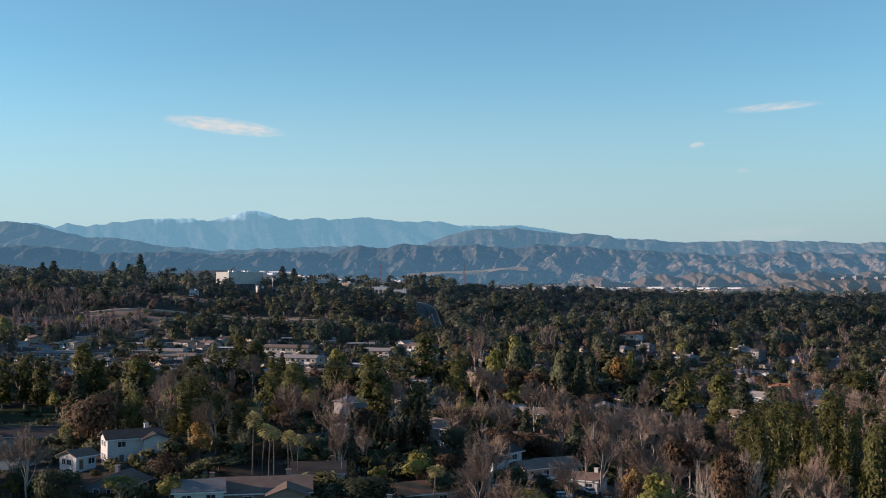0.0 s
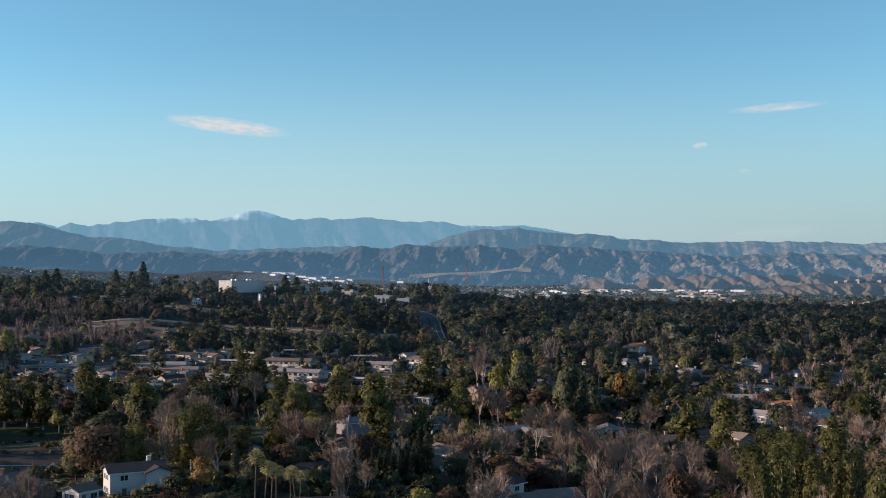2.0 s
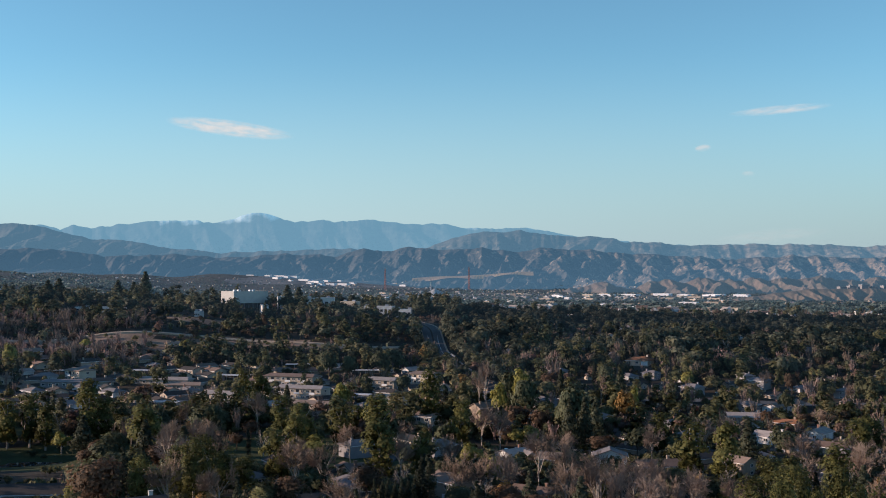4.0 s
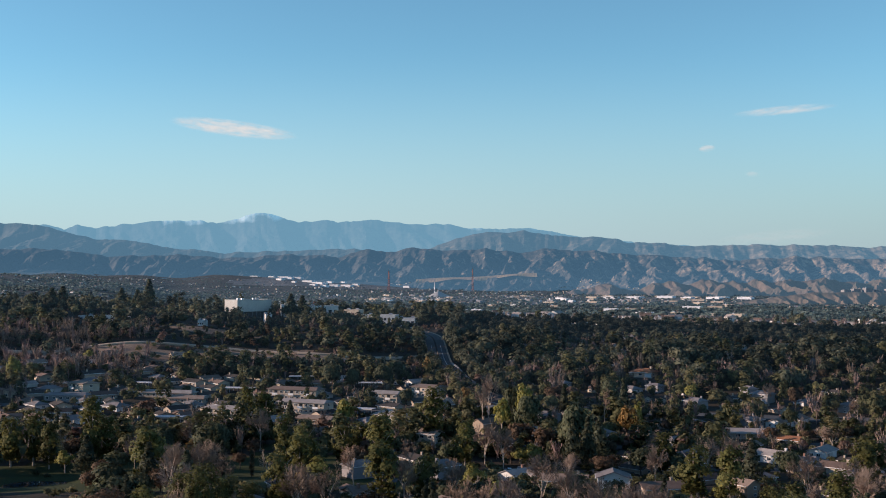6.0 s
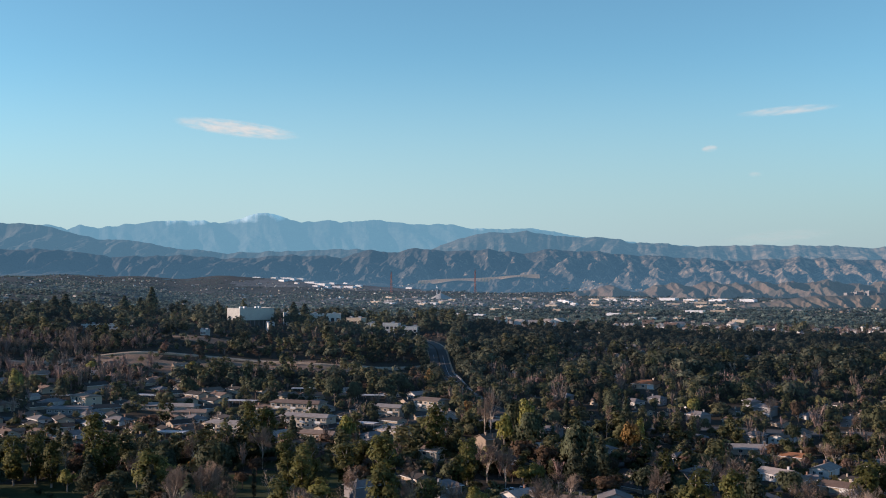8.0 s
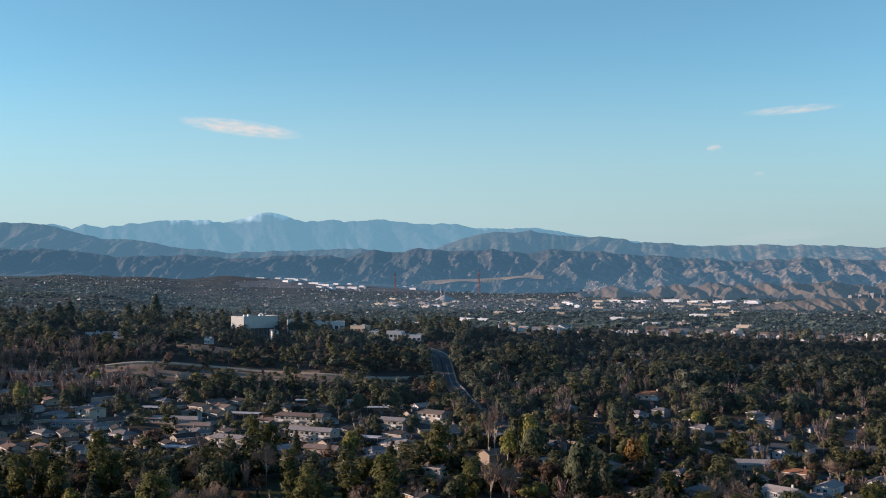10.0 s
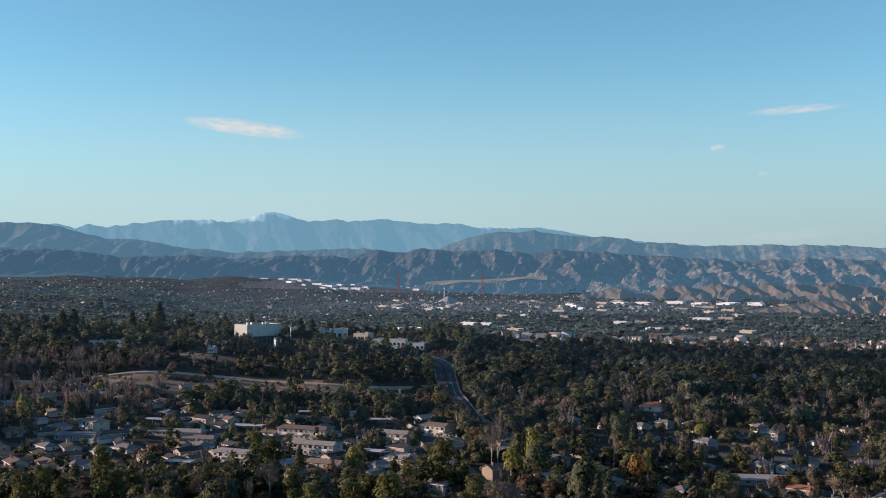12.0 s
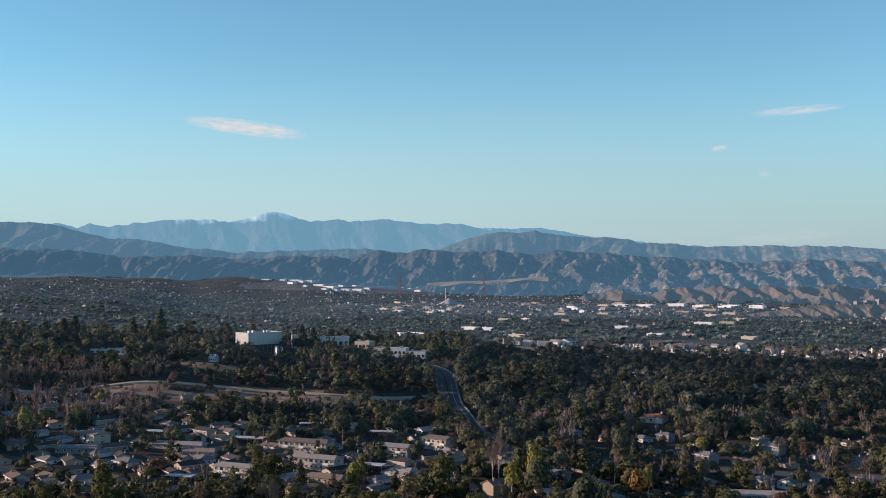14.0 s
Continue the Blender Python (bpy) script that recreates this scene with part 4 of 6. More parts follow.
def window(parent, x, y, z, w, h, facing, deep=True):
    """A window with frame and pane on the wall that faces 'facing' (0: -y, 1: +x, 2: +y, 3: -x)."""
    turn = Matrix.Translation((x, y, z)) @ Matrix.Rotation(facing * math.pi / 2, 4, "Z")
    t = 0.12
    bm = boxes((-w / 2 - t, w / 2 + t, -0.1, 0.02, h / 2, h / 2 + t), (-w / 2 - t, w / 2 + t, -0.12, 0.02, -h / 2 - t, -h / 2),
               (-w / 2 - t, -w / 2, -0.1, 0.02, -h / 2, h / 2), (w / 2, w / 2 + t, -0.1, 0.02, -h / 2, h / 2), (-0.04, 0.04, -0.07, 0.02, -h / 2, h / 2))
    bm.transform(turn)
    frame_part = part("window", bm, M["trim"], parent)
    bm = boxes((-w / 2, w / 2, -0.05, 0.01, -h / 2, h / 2))
    bm.transform(turn)
    part("pane", bm, M["glass"], frame_part)


def build_house(name, w, d, storeys, wall, roof, label, hip=0.0, pitch=0.36, garage=True, wing=None, chimney=True, plain=False, category="house", wing_drop=2.4):
    """A stucco house; its front faces -y. wing: (offset x, width, depth) of a gabled front wing."""
    h = 2.9 * storeys
    rise = d / 2 * pitch
    ob = thing(name, None, label, category)
    part("wall", walls(w, d, h, rise, hip), wall, ob)
    part("roof", gable_roof(w, d, h, rise, hip=hip), roof, ob)
    rows = [2.9 * s + 1.55 for s in range(storeys)]
    n = max(2, int(w / 4.5))
    for s, z in enumerate(rows):
        for i in range(n):
            x = -w / 2 + w * (i + 0.5) / n
            if s == 0 and i == 0:
                part("door", boxes((x - 0.5, x + 0.5, -d / 2 - 0.06, -d / 2 + 0.02, 0.05, 2.1), bevel=0.02), M["wood"], ob, "brown wooden front door")
                continue
            if s == 0 and garage and i == n - 1:
                bm = boxes(*[(x - 2.0, x + 2.0, -d / 2 - 0.07, -d / 2 + 0.02, 0.05 + k * 0.56, 0.58 + k * 0.56) for k in range(4)], bevel=0.02)
                part("garage_door", bm, M["trim"], ob, "white panelled garage door")
                continue
            if plain and (i + s) % 2:
                continue
            window(ob, x, -d / 2, z, 1.7, 1.15, 0)
        window(ob, -w / 2, -d * 0.1, z, 1.5, 1.1, 3)
        if not plain:
            window(ob, w / 2, -d * 0.2, z, 1.4, 1.1, 1)
            window(ob, -w / 2, d * 0.24, z, 1.1, 1.1, 3)
    if wing:
        ox, ww, wd = wing
        bm = walls(wd + d / 2, ww, h - (0.01 if storeys == 1 else wing_drop), ww / 2 * pitch, 0)
        m = Matrix.Translation((ox, -d / 2 - wd / 2 + d / 4, 0)) @ Matrix.Rotation(math.pi / 2, 4, "Z")
        bm.transform(m)
        part("wing_wall", bm, wall, ob)
        bm = gable_roof(wd + d / 2, ww, h - (0.01 if storeys == 1 else wing_drop) + 0.02, ww / 2 * pitch)
        bm.transform(m)
        part("wing_roof", bm, roof, ob)
        window(ob, ox, -d / 2 - wd, 1.5, 2.0, 1.2, 0)
    if chimney:
        cx = w * 0.28
        bm = boxes((cx - 0.45, cx + 0.45, d * 0.12, d * 0.12 + 0.7, h, h + rise + 1.0), (cx - 0.55, cx + 0.55, d * 0.12 - 0.1, d * 0.12 + 0.8, h + rise + 1.0, h + rise + 1.15))
        part("chimney", bm, M["brick"] if rng.uniform() < 0.5 else wall, ob)
    for y0, y1 in ((-d / 2 - 0.72, -d / 2 - 0.58), (d / 2 + 0.58, d / 2 + 0.72)):
        part("fascia", boxes((-w / 2 - 0.62, w / 2 + 0.62, y0, y1, h - 0.6 * pitch - 0.12, h - 0.6 * pitch + 0.1)), M["trim"], ob, "pale eaves board")
    return ob


HOUSES = [
    build_house("house", 13, 8.5, 1, WALLS[1], ROOFS[0], "cream stucco bungalow with a brown gabled roof", wing=(3.5, 5.5, 3.5), plain=True),
    build_house("house", 12.5, 9, 1, WALLS[0], ROOFS[1], "white bungalow with a grey hipped roof", hip=4.0, plain=True),
    build_house("house", 11.5, 8.5, 2, WALLS[2], ROOFS[2], "tan two-storey house with a tan gabled roof", plain=True, pitch=0.42),
    build_house("house", 13.5, 8.5, 1, WALLS[4], ROOFS[4], "sand-coloured bungalow with a dark gabled roof", garage=False, plain=True),
    build_house("house", 11, 9, 2, WALLS[3], ROOFS[1], "grey two-storey house with a grey roof", hip=3.0, plain=True),
    build_house("house", 12, 8, 1, WALLS[0], ROOFS[5], "white bungalow with a pale gabled roof", wing=(3, 5, 3), plain=True),
    build_house("house", 13, 9, 1, WALLS[1], ROOFS[3], "cream house with an orange terracotta tile roof", hip=4.0, plain=True),
]
house_used = [0] * len(HOUSES)


def settle(kind, x, y, turn, scale=1.0, label="", group="houses of the suburb"):
    """One house at a plan place, turned by degrees from facing the camera's start."""
    z = min(ground(x + a, y + b) for a in (-5, 0, 5) for b in (-4, 0, 4)) - 0.25
    m = Matrix.LocRotScale((x, y, z), Euler((0, 0, radians(turn))), (scale, scale, scale))
    if house_used[kind] == 0:
        ob = HOUSES[kind]
        ob.matrix_basis = m
    else:
        ob = copy_thing(HOUSES[kind], Matrix.Identity(4))
        ob.matrix_basis = m
    house_used[kind] += 1
    ob["group"] = group
    if label:
        ob["label"] = label
    taken.append((x, y, 8.5 * scale))
    yards.append((x, y, 6, 16))
    return ob


# ---- houses that stand out ----
def special(ob, x, y, turn, lift=0.3, group=""):
    z = min(ground(x + a, y + b) for a in (-4, 0, 4) for b in (-3, 0, 3)) + lift
    ob.matrix_basis = pose(x, y, z, 0, 0, turn)
    if group:
        ob["group"] = group
    taken.append((x, y, 8))
    yards.append((x, y, 7, 20 if y < 330 else 34 if y < 660 else 10))
    return ob


special(build_house("house", 12.5, 7.5, 2, WALLS[0], ROOFS[4], "white two-storey house with dark roof and white chimney", garage=False, wing=(4.2, 5.5, 2), wing_drop=0.3), -71.5, 258, 28, 0.2)
special(build_house("house", 5.4, 5.4, 1, WALLS[0], ROOFS[0], "small white gabled house wing lit by the sun", garage=False, chimney=False), -80, 246, 58, 0.9)
special(build_house("house", 11, 13, 1, WALLS[0], ROOFS[0], "white bungalow with a brown gabled roof and small chimney", garage=False), -101, 256, 82)
special(build_house("house", 22, 10, 1, WALLS[2], ROOFS[4], "long low house with a dark brown roof", garage=False), -112, 304, 5)
special(build_house("house", 10, 9, 1, WALLS[3], ROOFS[0], "grey gabled house with a brown roof and chimney", garage=False), -66, 228, 80, -1.5)
special(build_house("house", 9, 8, 2, WALLS[0], ROOFS[1], "white two-storey house with a grey roof", garage=False), -47, 216, 12, -2.4)
special(build_house("house", 19, 11, 1, WALLS[2], ROOFS[0], "tan house with a broad brown shingle roof", wing=(5, 7, 4), garage=False), -36, 222, 8)
special(build_house("house", 11, 9, 1, WALLS[0], ROOFS[4], "white house under a dark roof beside palms", garage=False), -27, 243, 4)
special(build_house("house", 13, 9, 1, WALLS[4], ROOFS[3], "sand-coloured house with a red-brown roof", garage=False), -5, 234, 25)
special(build_house("house", 14, 9, 1, WALLS[3], ROOFS[1], "grey low house with a grey roof", garage=False), -14, 211, 5)
special(build_house("house", 11, 6.4, 2, WALLS[0], ROOFS[4], "white two-storey gabled house bright in the sun", garage=False, chimney=False), 13, 273, 48)
special(build_house("house", 8, 7, 1, WALLS[1], ROOFS[2], "cream house with a tan gabled roof and orange door", garage=False, chimney=False), 21, 271, 30)
special(build_house("house", 10, 8, 1, WALLS[3], ROOFS[2], "grey house with a tan roof beside parked cars", garage=True, chimney=False), 27, 276, 20)
special(build_house("house", 8, 6, 1, WALLS[0], ROOFS[0], "small white house with a chimney behind shrubs", garage=False), 33, 261, -30)
special(build_house("house", 8.5, 11, 2, WALLS[0], ROOFS[1], "white two-storey house with a grey gabled roof", garage=False, chimney=False), 56, 389, 84)
special(build_house("house", 15, 9, 1, WALLS[4], ROOFS[0], "sand-coloured bungalow with a brown roof", garage=False), 72, 386, 10)
special(build_house("house", 16, 8, 1, WALLS[1], ROOFS[0], "cream bungalow with lit windows front and brown roof", chimney=False), 21, 482, -28)
special(build_house("house", 8, 7, 2, WALLS[1], ROOFS[2], "small cream two-storey house lit by the sun", garage=False, chimney=False), -9, 480, -30)
special(build_house("house", 16, 13, 1, WALLS[1], ROOFS[5], "cream house with a broad pale roof", hip=3.5, garage=False, chimney=False), -28, 545, -38)
special(build_house("house", 14, 11, 1, WALLS[1], ROOFS[3], "house with an orange terracotta tile roof", hip=4.0), 117, 684, -30)
special(build_house("house", 14, 9, 1, WALLS[0], ROOFS[5], "white bungalow with a pale roof among trees"), 131, 455, -50)
special(build_house("house", 24, 8, 1, WALLS[4], ROOFS[5], "long sand-coloured house with a pale roof", garage=False), 138, 524, -8)
special(build_house("house", 13, 9, 1, WALLS[0], ROOFS[2], "white gabled house bright in the sun"), 170, 556, 55)
special(build_house("house", 13, 9, 1, WALLS[0], ROOFS[2], "white gabled house with a tan roof"), 160, 548, 50)
special(build_house("house", 10, 7, 1, WALLS[2], ROOFS[3], "tan bungalow with an orange roof", garage=False), 151, 500, -40)
special(build_house("house", 13, 8, 1, WALLS[0], ROOFS[5], "white bungalow with a pale gable"), 154, 468, 52)
special(build_house("house", 13, 8, 1, WALLS[0], ROOFS[5], "white bungalow with a bright gable wall"), 181, 482, 50)
special(build_house("house", 13, 8, 1, WALLS[1], ROOFS[0], "cream bungalow beside bare trees"), 148, 432, -40)
special(build_house("house", 16, 9, 1, WALLS[4], ROOFS[2], "sand-coloured bungalow with a tan roof near the lot"), 40, 396, -15)


def terrace(w, d, storeys, wall, roof, label, bays):
    """A long low apartment block with a shallow roof, balconies and many windows; its front faces -y."""
    ob = thing("apartment_block", None, label, "apartment block")
    h = 2.8 * storeys
    part("wall", walls(w, d, h, 1.0, 2.0), wall, ob)
    part("roof", gable_roof(w, d, h, 1.0, over=0.8, hip=2.0), roof, ob)
    for s in range(storeys):
        for i in range(bays):
            x = -w / 2 + w * (i + 0.5) / bays
            if s and i % 3 == 1:
                part("balcony", boxes((x - 1.5, x + 1.5, -d / 2 - 1.2, -d / 2, 2.7, 2.85), (x - 1.5, x + 1.5, -d / 2 - 1.2, -d / 2 - 1.12, 2.85, 3.8)), M["trim"], ob)
                part("balcony_door", boxes((x - 0.9, x + 0.9, -d / 2 - 0.05, -d / 2 + 0.02, 2.9, 5.0)), M["glass"], ob, "dark glass sliding door")
            else:
                window(ob, x, -d / 2, 2.8 * s + 1.5, 1.5, 1.1, 0)
        window(ob, -w / 2, 0, 2.8 * s + 1.5, 1.5, 1.1, 3)
        window(ob, w / 2, 0, 2.8 * s + 1.5, 1.5, 1.1, 1)
    return ob


special(terrace(26, 10, 2, WALLS[1], ROOFS[5], "long cream two-storey apartment block with a pale roof", 9), -73, 562, -22)
special(terrace(28, 10, 2, WALLS[4], ROOFS[0], "long townhouse row with a brown roof", 9), -82, 592, -20)
special(terrace(22, 10, 2, WALLS[1], ROOFS[5], "cream two-storey apartment block among trees", 7), -107, 537, -25)
special(terrace(20, 10, 1, WALLS[4], ROOFS[2], "low sand-coloured building with a tan roof", 6), -64, 536, -25)
special(terrace(16, 11, 2, WALLS[1], ROOFS[2], "tan two-storey building beside the boulevard", 5), -12, 606, -35)
special(terrace(20, 10, 2, WALLS[4], ROOFS[5], "sand-coloured apartment block with pale roof", 6), -35, 588, -25)
special(terrace(30, 8, 1, WALLS[4], ROOFS[5], "long low pale-roofed carport building", 8), -150, 592, -12)
special(terrace(20, 9, 1, WALLS[4], ROOFS[2], "sand-coloured low apartment block with a tan roof", 6), -136, 580, -12)
special(terrace(14, 10, 2, WALLS[1], ROOFS[2], "cream two-storey house bright in the sun", 4), -197, 600, -40)
special(terrace(22, 9, 1, WALLS[3], ROOFS[1], "grey flat-roofed house beside pool terrace", 6), -198, 578, -5)


def carport(x, y, w, d, turn):
    """A long open shelter: thin pale roof with a fascia on slender posts."""
    ob = thing("carport", None, "long open carport with a pale flat roof beside the apartments", "carport")
    part("roof", boxes((-w / 2, w / 2, -d / 2, d / 2, 2.75, 2.9), bevel=0.03), ROOFS[6], ob)
    part("fascia", boxes((-w / 2 - 0.05, w / 2 + 0.05, -d / 2 - 0.06, -d / 2 - 0.005, 2.6, 2.95)), M["trim"], ob)
    for i in range(int(w / 4) + 1):
        for sy in (-1, 1):
            px = -w / 2 + 0.3 + (w - 0.6) * i / int(w / 4)
            part("post", boxes((px - 0.08, px + 0.08, sy * (d / 2 - 0.4) - 0.08, sy * (d / 2 - 0.4) + 0.08, -1.5, 2.75)), M["metal"], ob)
    special(ob, x, y, turn)
    ob["group"] = "carports of the apartments"


for x, y, w, d, turn in ((-209, 612, 22, 6, -8), (-86, 646, 15, 6, 6), (-46, 630, 17, 6, -6), (-132, 526, 14, 6, -14), (-116, 612, 18, 6, -12), (-44, 560, 12, 6, -20), (-170, 622, 16, 6, -20)):
    carport(x, y, w, d, turn)


# ---- white commercial buildings on the hill ----
def block_building(name, w, d, h, wall, roof, label, bays=0, base=None, units=2):
    """A flat-roofed block with parapet, window band and rooftop units; its front faces -y."""
    ob = thing(name, None, label, "commercial building")
    foot = 0.0
    if base:
        foot = base
        part("plinth", boxes((-w / 2 + 0.6, w / 2 - 0.6, -d / 2 + 0.6, d / 2 - 0.6, -3, base + 0.1)), ROOFS[4], ob, "dark recessed ground storey")
        for i in range(int(w / 4)):
            x = -w / 2 + 2 + i * 4
            part("column", boxes((x - 0.2, x + 0.2, -d / 2 + 0.1, -d / 2 + 0.59, -3, base)), ROOFS[1], ob)
    part("wall", boxes((-w / 2, w / 2, -d / 2, d / 2, foot if base else -3, foot + h), bevel=0.1), wall, ob)
    part("roof", boxes((-w / 2 + 0.4, w / 2 - 0.4, -d / 2 + 0.4, d / 2 - 0.4, foot + h + 0.004, foot + h + 0.05)), roof, ob)
    for x0, x1, y0, y1 in ((-w / 2, w / 2, -d / 2, -d / 2 + 0.35), (-w / 2, w / 2, d / 2 - 0.35, d / 2), (-w / 2, -w / 2 + 0.35, -d / 2 + 0.36, d / 2 - 0.36), (w / 2 - 0.35, w / 2, -d / 2 + 0.36, d / 2 - 0.36)):
        part("parapet", boxes((x0, x1, y0, y1, foot + h + 0.004, foot + h + 0.8)), wall, ob)
    for i in range(bays):
        x = -w / 2 + w * (i + 0.5) / bays
        part("window", boxes((x - w / bays * 0.3, x + w / bays * 0.3, -d / 2 - 0.05, -d / 2 + 0.02, foot + h * 0.4, foot + h * 0.72), bevel=0.02), M["glass"], ob)
    for i in range(units):
        x, y = -w * 0.3 + w * 0.6 * i / max(1, units - 1), d * rng.uniform(-0.2, 0.2)
        part("rooftop_unit", boxes((x - 1.2, x + 1.2, y - 0.9, y + 0.9, foot + h + 0.06, foot + h + 1.9), bevel=0.08), M["metal"], ob, "grey metal rooftop unit")
    return ob


special(block_building("office_building", 32, 17, 8.5, WALLS[5], ROOFS[5], "large white windowless office block on the wooded hill", base=6.5, units=4), -158, 869, 46, 0.2)
special(block_building("office_wing", 5, 6, 6, WALLS[0], ROOFS[5], "white low wing of the office block", 3), -140, 852, 30)
special(block_building("commercial_block", 20, 14, 9, WALLS[0], ROOFS[5], "white low commercial building among trees", 5), -128, 905, 10)
special(block_building("commercial_block", 26, 14, 9, WALLS[0], ROOFS[5], "white low commercial building among trees", 6), -104, 900, 5)
special(block_building("commercial_block", 13, 10, 7, WALLS[1], ROOFS[5], "white low commercial building among trees", 4), -78, 894, -20)
special(block_building("commercial_block", 26, 12, 6, WALLS[0], ROOFS[5], "white flat-roofed school building on the hill", 8), -55, 868, -10)
special(block_building("commercial_block", 14, 12, 6, WALLS[0], ROOFS[5], "white flat-roofed school building on the hill", 4), -34, 862, -10)
special(block_building("hill_house", 40, 12, 3.2, WALLS[0], ROOFS[5], "long white flat-roofed building on the hill", 10), -258, 838, -5)
special(block_building("hill_house", 5, 5, 3.6, WALLS[0], ROOFS[5], "white flat-roofed house on the wooded slope", 3), -178, 800, -25)


# ---- warehouses and masts in the valley ----
def warehouse(x, y, w, d, h, turn, label="white flat-roofed warehouse on the valley floor", wall=0):
    ob = block_building("warehouse", w, d, h, M["sheet"] if wall == 0 else WALLS[wall], M["sheet"], label, units=1)
    ob.matrix_basis = pose(x, y, ground(x, y) + 0.5, 0, 0, turn)
    ob["group"] = "warehouses of the valley"
    taken.append((x, y, w * 0.5))
    taken.append((x, y - w * 0.6, w * 0.5))


def free_of_sheds(x, y):
    return all((x - a) ** 2 + (y - b) ** 2 > (18 + c) ** 2 for a, b, c in taken)


FAR_SHEDS = [(-535, 3040, 30, 6), (-490, 3045, 21, 5), (-455, 3045, 42, 6), (-420, 3045, 36, 6), (-446, 3050, 33, 6), (-448, 2927, 27, 5), (-431, 2985, 18, 5), (-371, 2908, 39, 6), (-340, 2882, 45, 6), (-321, 2959, 21, 5), (-297, 2844, 30, 6), (-267, 2868, 36, 6), (-249, 2920, 21, 5), (-236, 2982, 15, 5), (-211, 3050, 30, 6), (-175, 3050, 33, 6), (-146, 3050, 27, 5), (-195, 3006, 15, 5), (-344, 2784, 21, 5), (-288, 2987, 18, 5), (-117, 2946, 24, 5), (-316, 2786, 24, 5), (-399, 2833, 15, 5)]
for x, y, w, h in FAR_SHEDS:
    warehouse(x, y, w * 0.8, w * 0.5, h * 0.55, -32 + rng.normal(0, 6))
RIGHT_SHEDS = [(452, 2360, 70, 9), (505, 2350, 60, 8), (560, 2340, 70, 9), (610, 2330, 60, 8), (480, 2280, 50, 8), (530, 2260, 60, 8), (590, 2250, 60, 9), (380, 2330, 70, 7), (330, 2320, 60, 7), (290, 2300, 50, 7), (640, 2240, 40, 8)]
for x, y, w, h in RIGHT_SHEDS:
    warehouse(x, y, w * 0.5, w * 0.3, h * 0.35, -38 + rng.normal(0, 6), wall=int(rng.choice([0, 0, 1])))
for _ in range(46):
    x, y = TOWN[0] + rng.uniform(-0.75, 0.75) * TOWN[2], TOWN[1] + rng.uniform(-0.8, 0.95) * TOWN[3]
    if free_of_sheds(x, y):
        warehouse(x, y, rng.uniform(10, 26), rng.uniform(8, 14), rng.uniform(1.6, 2.8), -38 + rng.normal(0, 8), "pale flat-roofed building of the valley town", int(rng.choice([0, 1, 3, 4, 3])))
NEAR_SHEDS = [(10, 1400, 50, 7), (32, 1390, 34, 7), (18, 1500, 24, 9), (62, 1650, 44, 7), (96, 1660, 40, 7), (150, 1640, 34, 7), (205, 1440, 40, 7), (232, 1450, 34, 8), (215, 1250, 44, 7), (250, 1240, 34, 7), (310, 1215, 40, 7), (285, 1230, 26, 7),
              (335, 1560, 60, 9), (372, 1580, 50, 10), (-52, 1205, 90, 8), (60, 1190, 50, 6), (420, 1700, 40, 8)]
for x, y, w, h in NEAR_SHEDS:
    warehouse(x, y, w * 0.42, w * 0.2, h * 0.3, -36 + rng.normal(0, 8), "pale commercial building beyond the hill", int(rng.choice([0, 0, 1, 4])))
for i in range(6):
    ob = block_building("apartment_tower", 13, 12, 24 + 2 * (i % 3), WALLS[3], ROOFS[1], "grey apartment tower behind the brown hill", 4, units=1)
    ob.matrix_basis = pose(690 + i * 19, 1965 + 6 * (i % 2), ground(690 + i * 19, 1965), 0, 0, 10)


def mast(x, y, h, r, mat, label):
    """A slender lattice mast with four legs, rings of struts and a crown of aerials."""
    ob = thing("lattice_mast", pose(x, y, ground(x, y)), label, "mast")
    for k in range(4):
        a = k * math.pi / 2 + 0.4
        foot, head = Vector((math.cos(a) * r, math.sin(a) * r, -1)), Vector((math.cos(a) * r * 0.35, math.sin(a) * r * 0.35, h))
        v, f = tube([foot, head], [0.55, 0.4], 4)
        solid("leg", v, f, mat, ob)
    for j in range(9):
        z = h * j / 9
        s = r * (1 - 0.65 * j / 9)
        z2 = h * (j + 1) / 9
        s2 = r * (1 - 0.65 * (j + 1) / 9)
        pieces = []
        for k in range(4):
            a, b = k * math.pi / 2 + 0.4, (k + 1) * math.pi / 2 + 0.4
            pieces.append(tube([Vector((math.cos(a) * s, math.sin(a) * s, z)), Vector((math.cos(b) * s2, math.sin(b) * s2, z2))], [0.3, 0.3], 3))
        v, f = join(pieces)
        solid("bracing", v, f, mat, ob)
    v, f = tube([Vector((0, 0, h)), Vector((0, 0, h + 6))], [0.4, 0.2], 4)
    solid("aerial", v, f, mat, ob)
    return ob


mast(-152, 2700, 50, 3.2, M["red_steel"], "tall red-brown lattice mast in the valley")
mast(53, 2850, 56, 3.0, M["red_steel"], "tall slender pale red lattice mast in the valley")
mast(-40, 2600, 28, 2.2, M["metal"], "grey lattice mast in the valley")


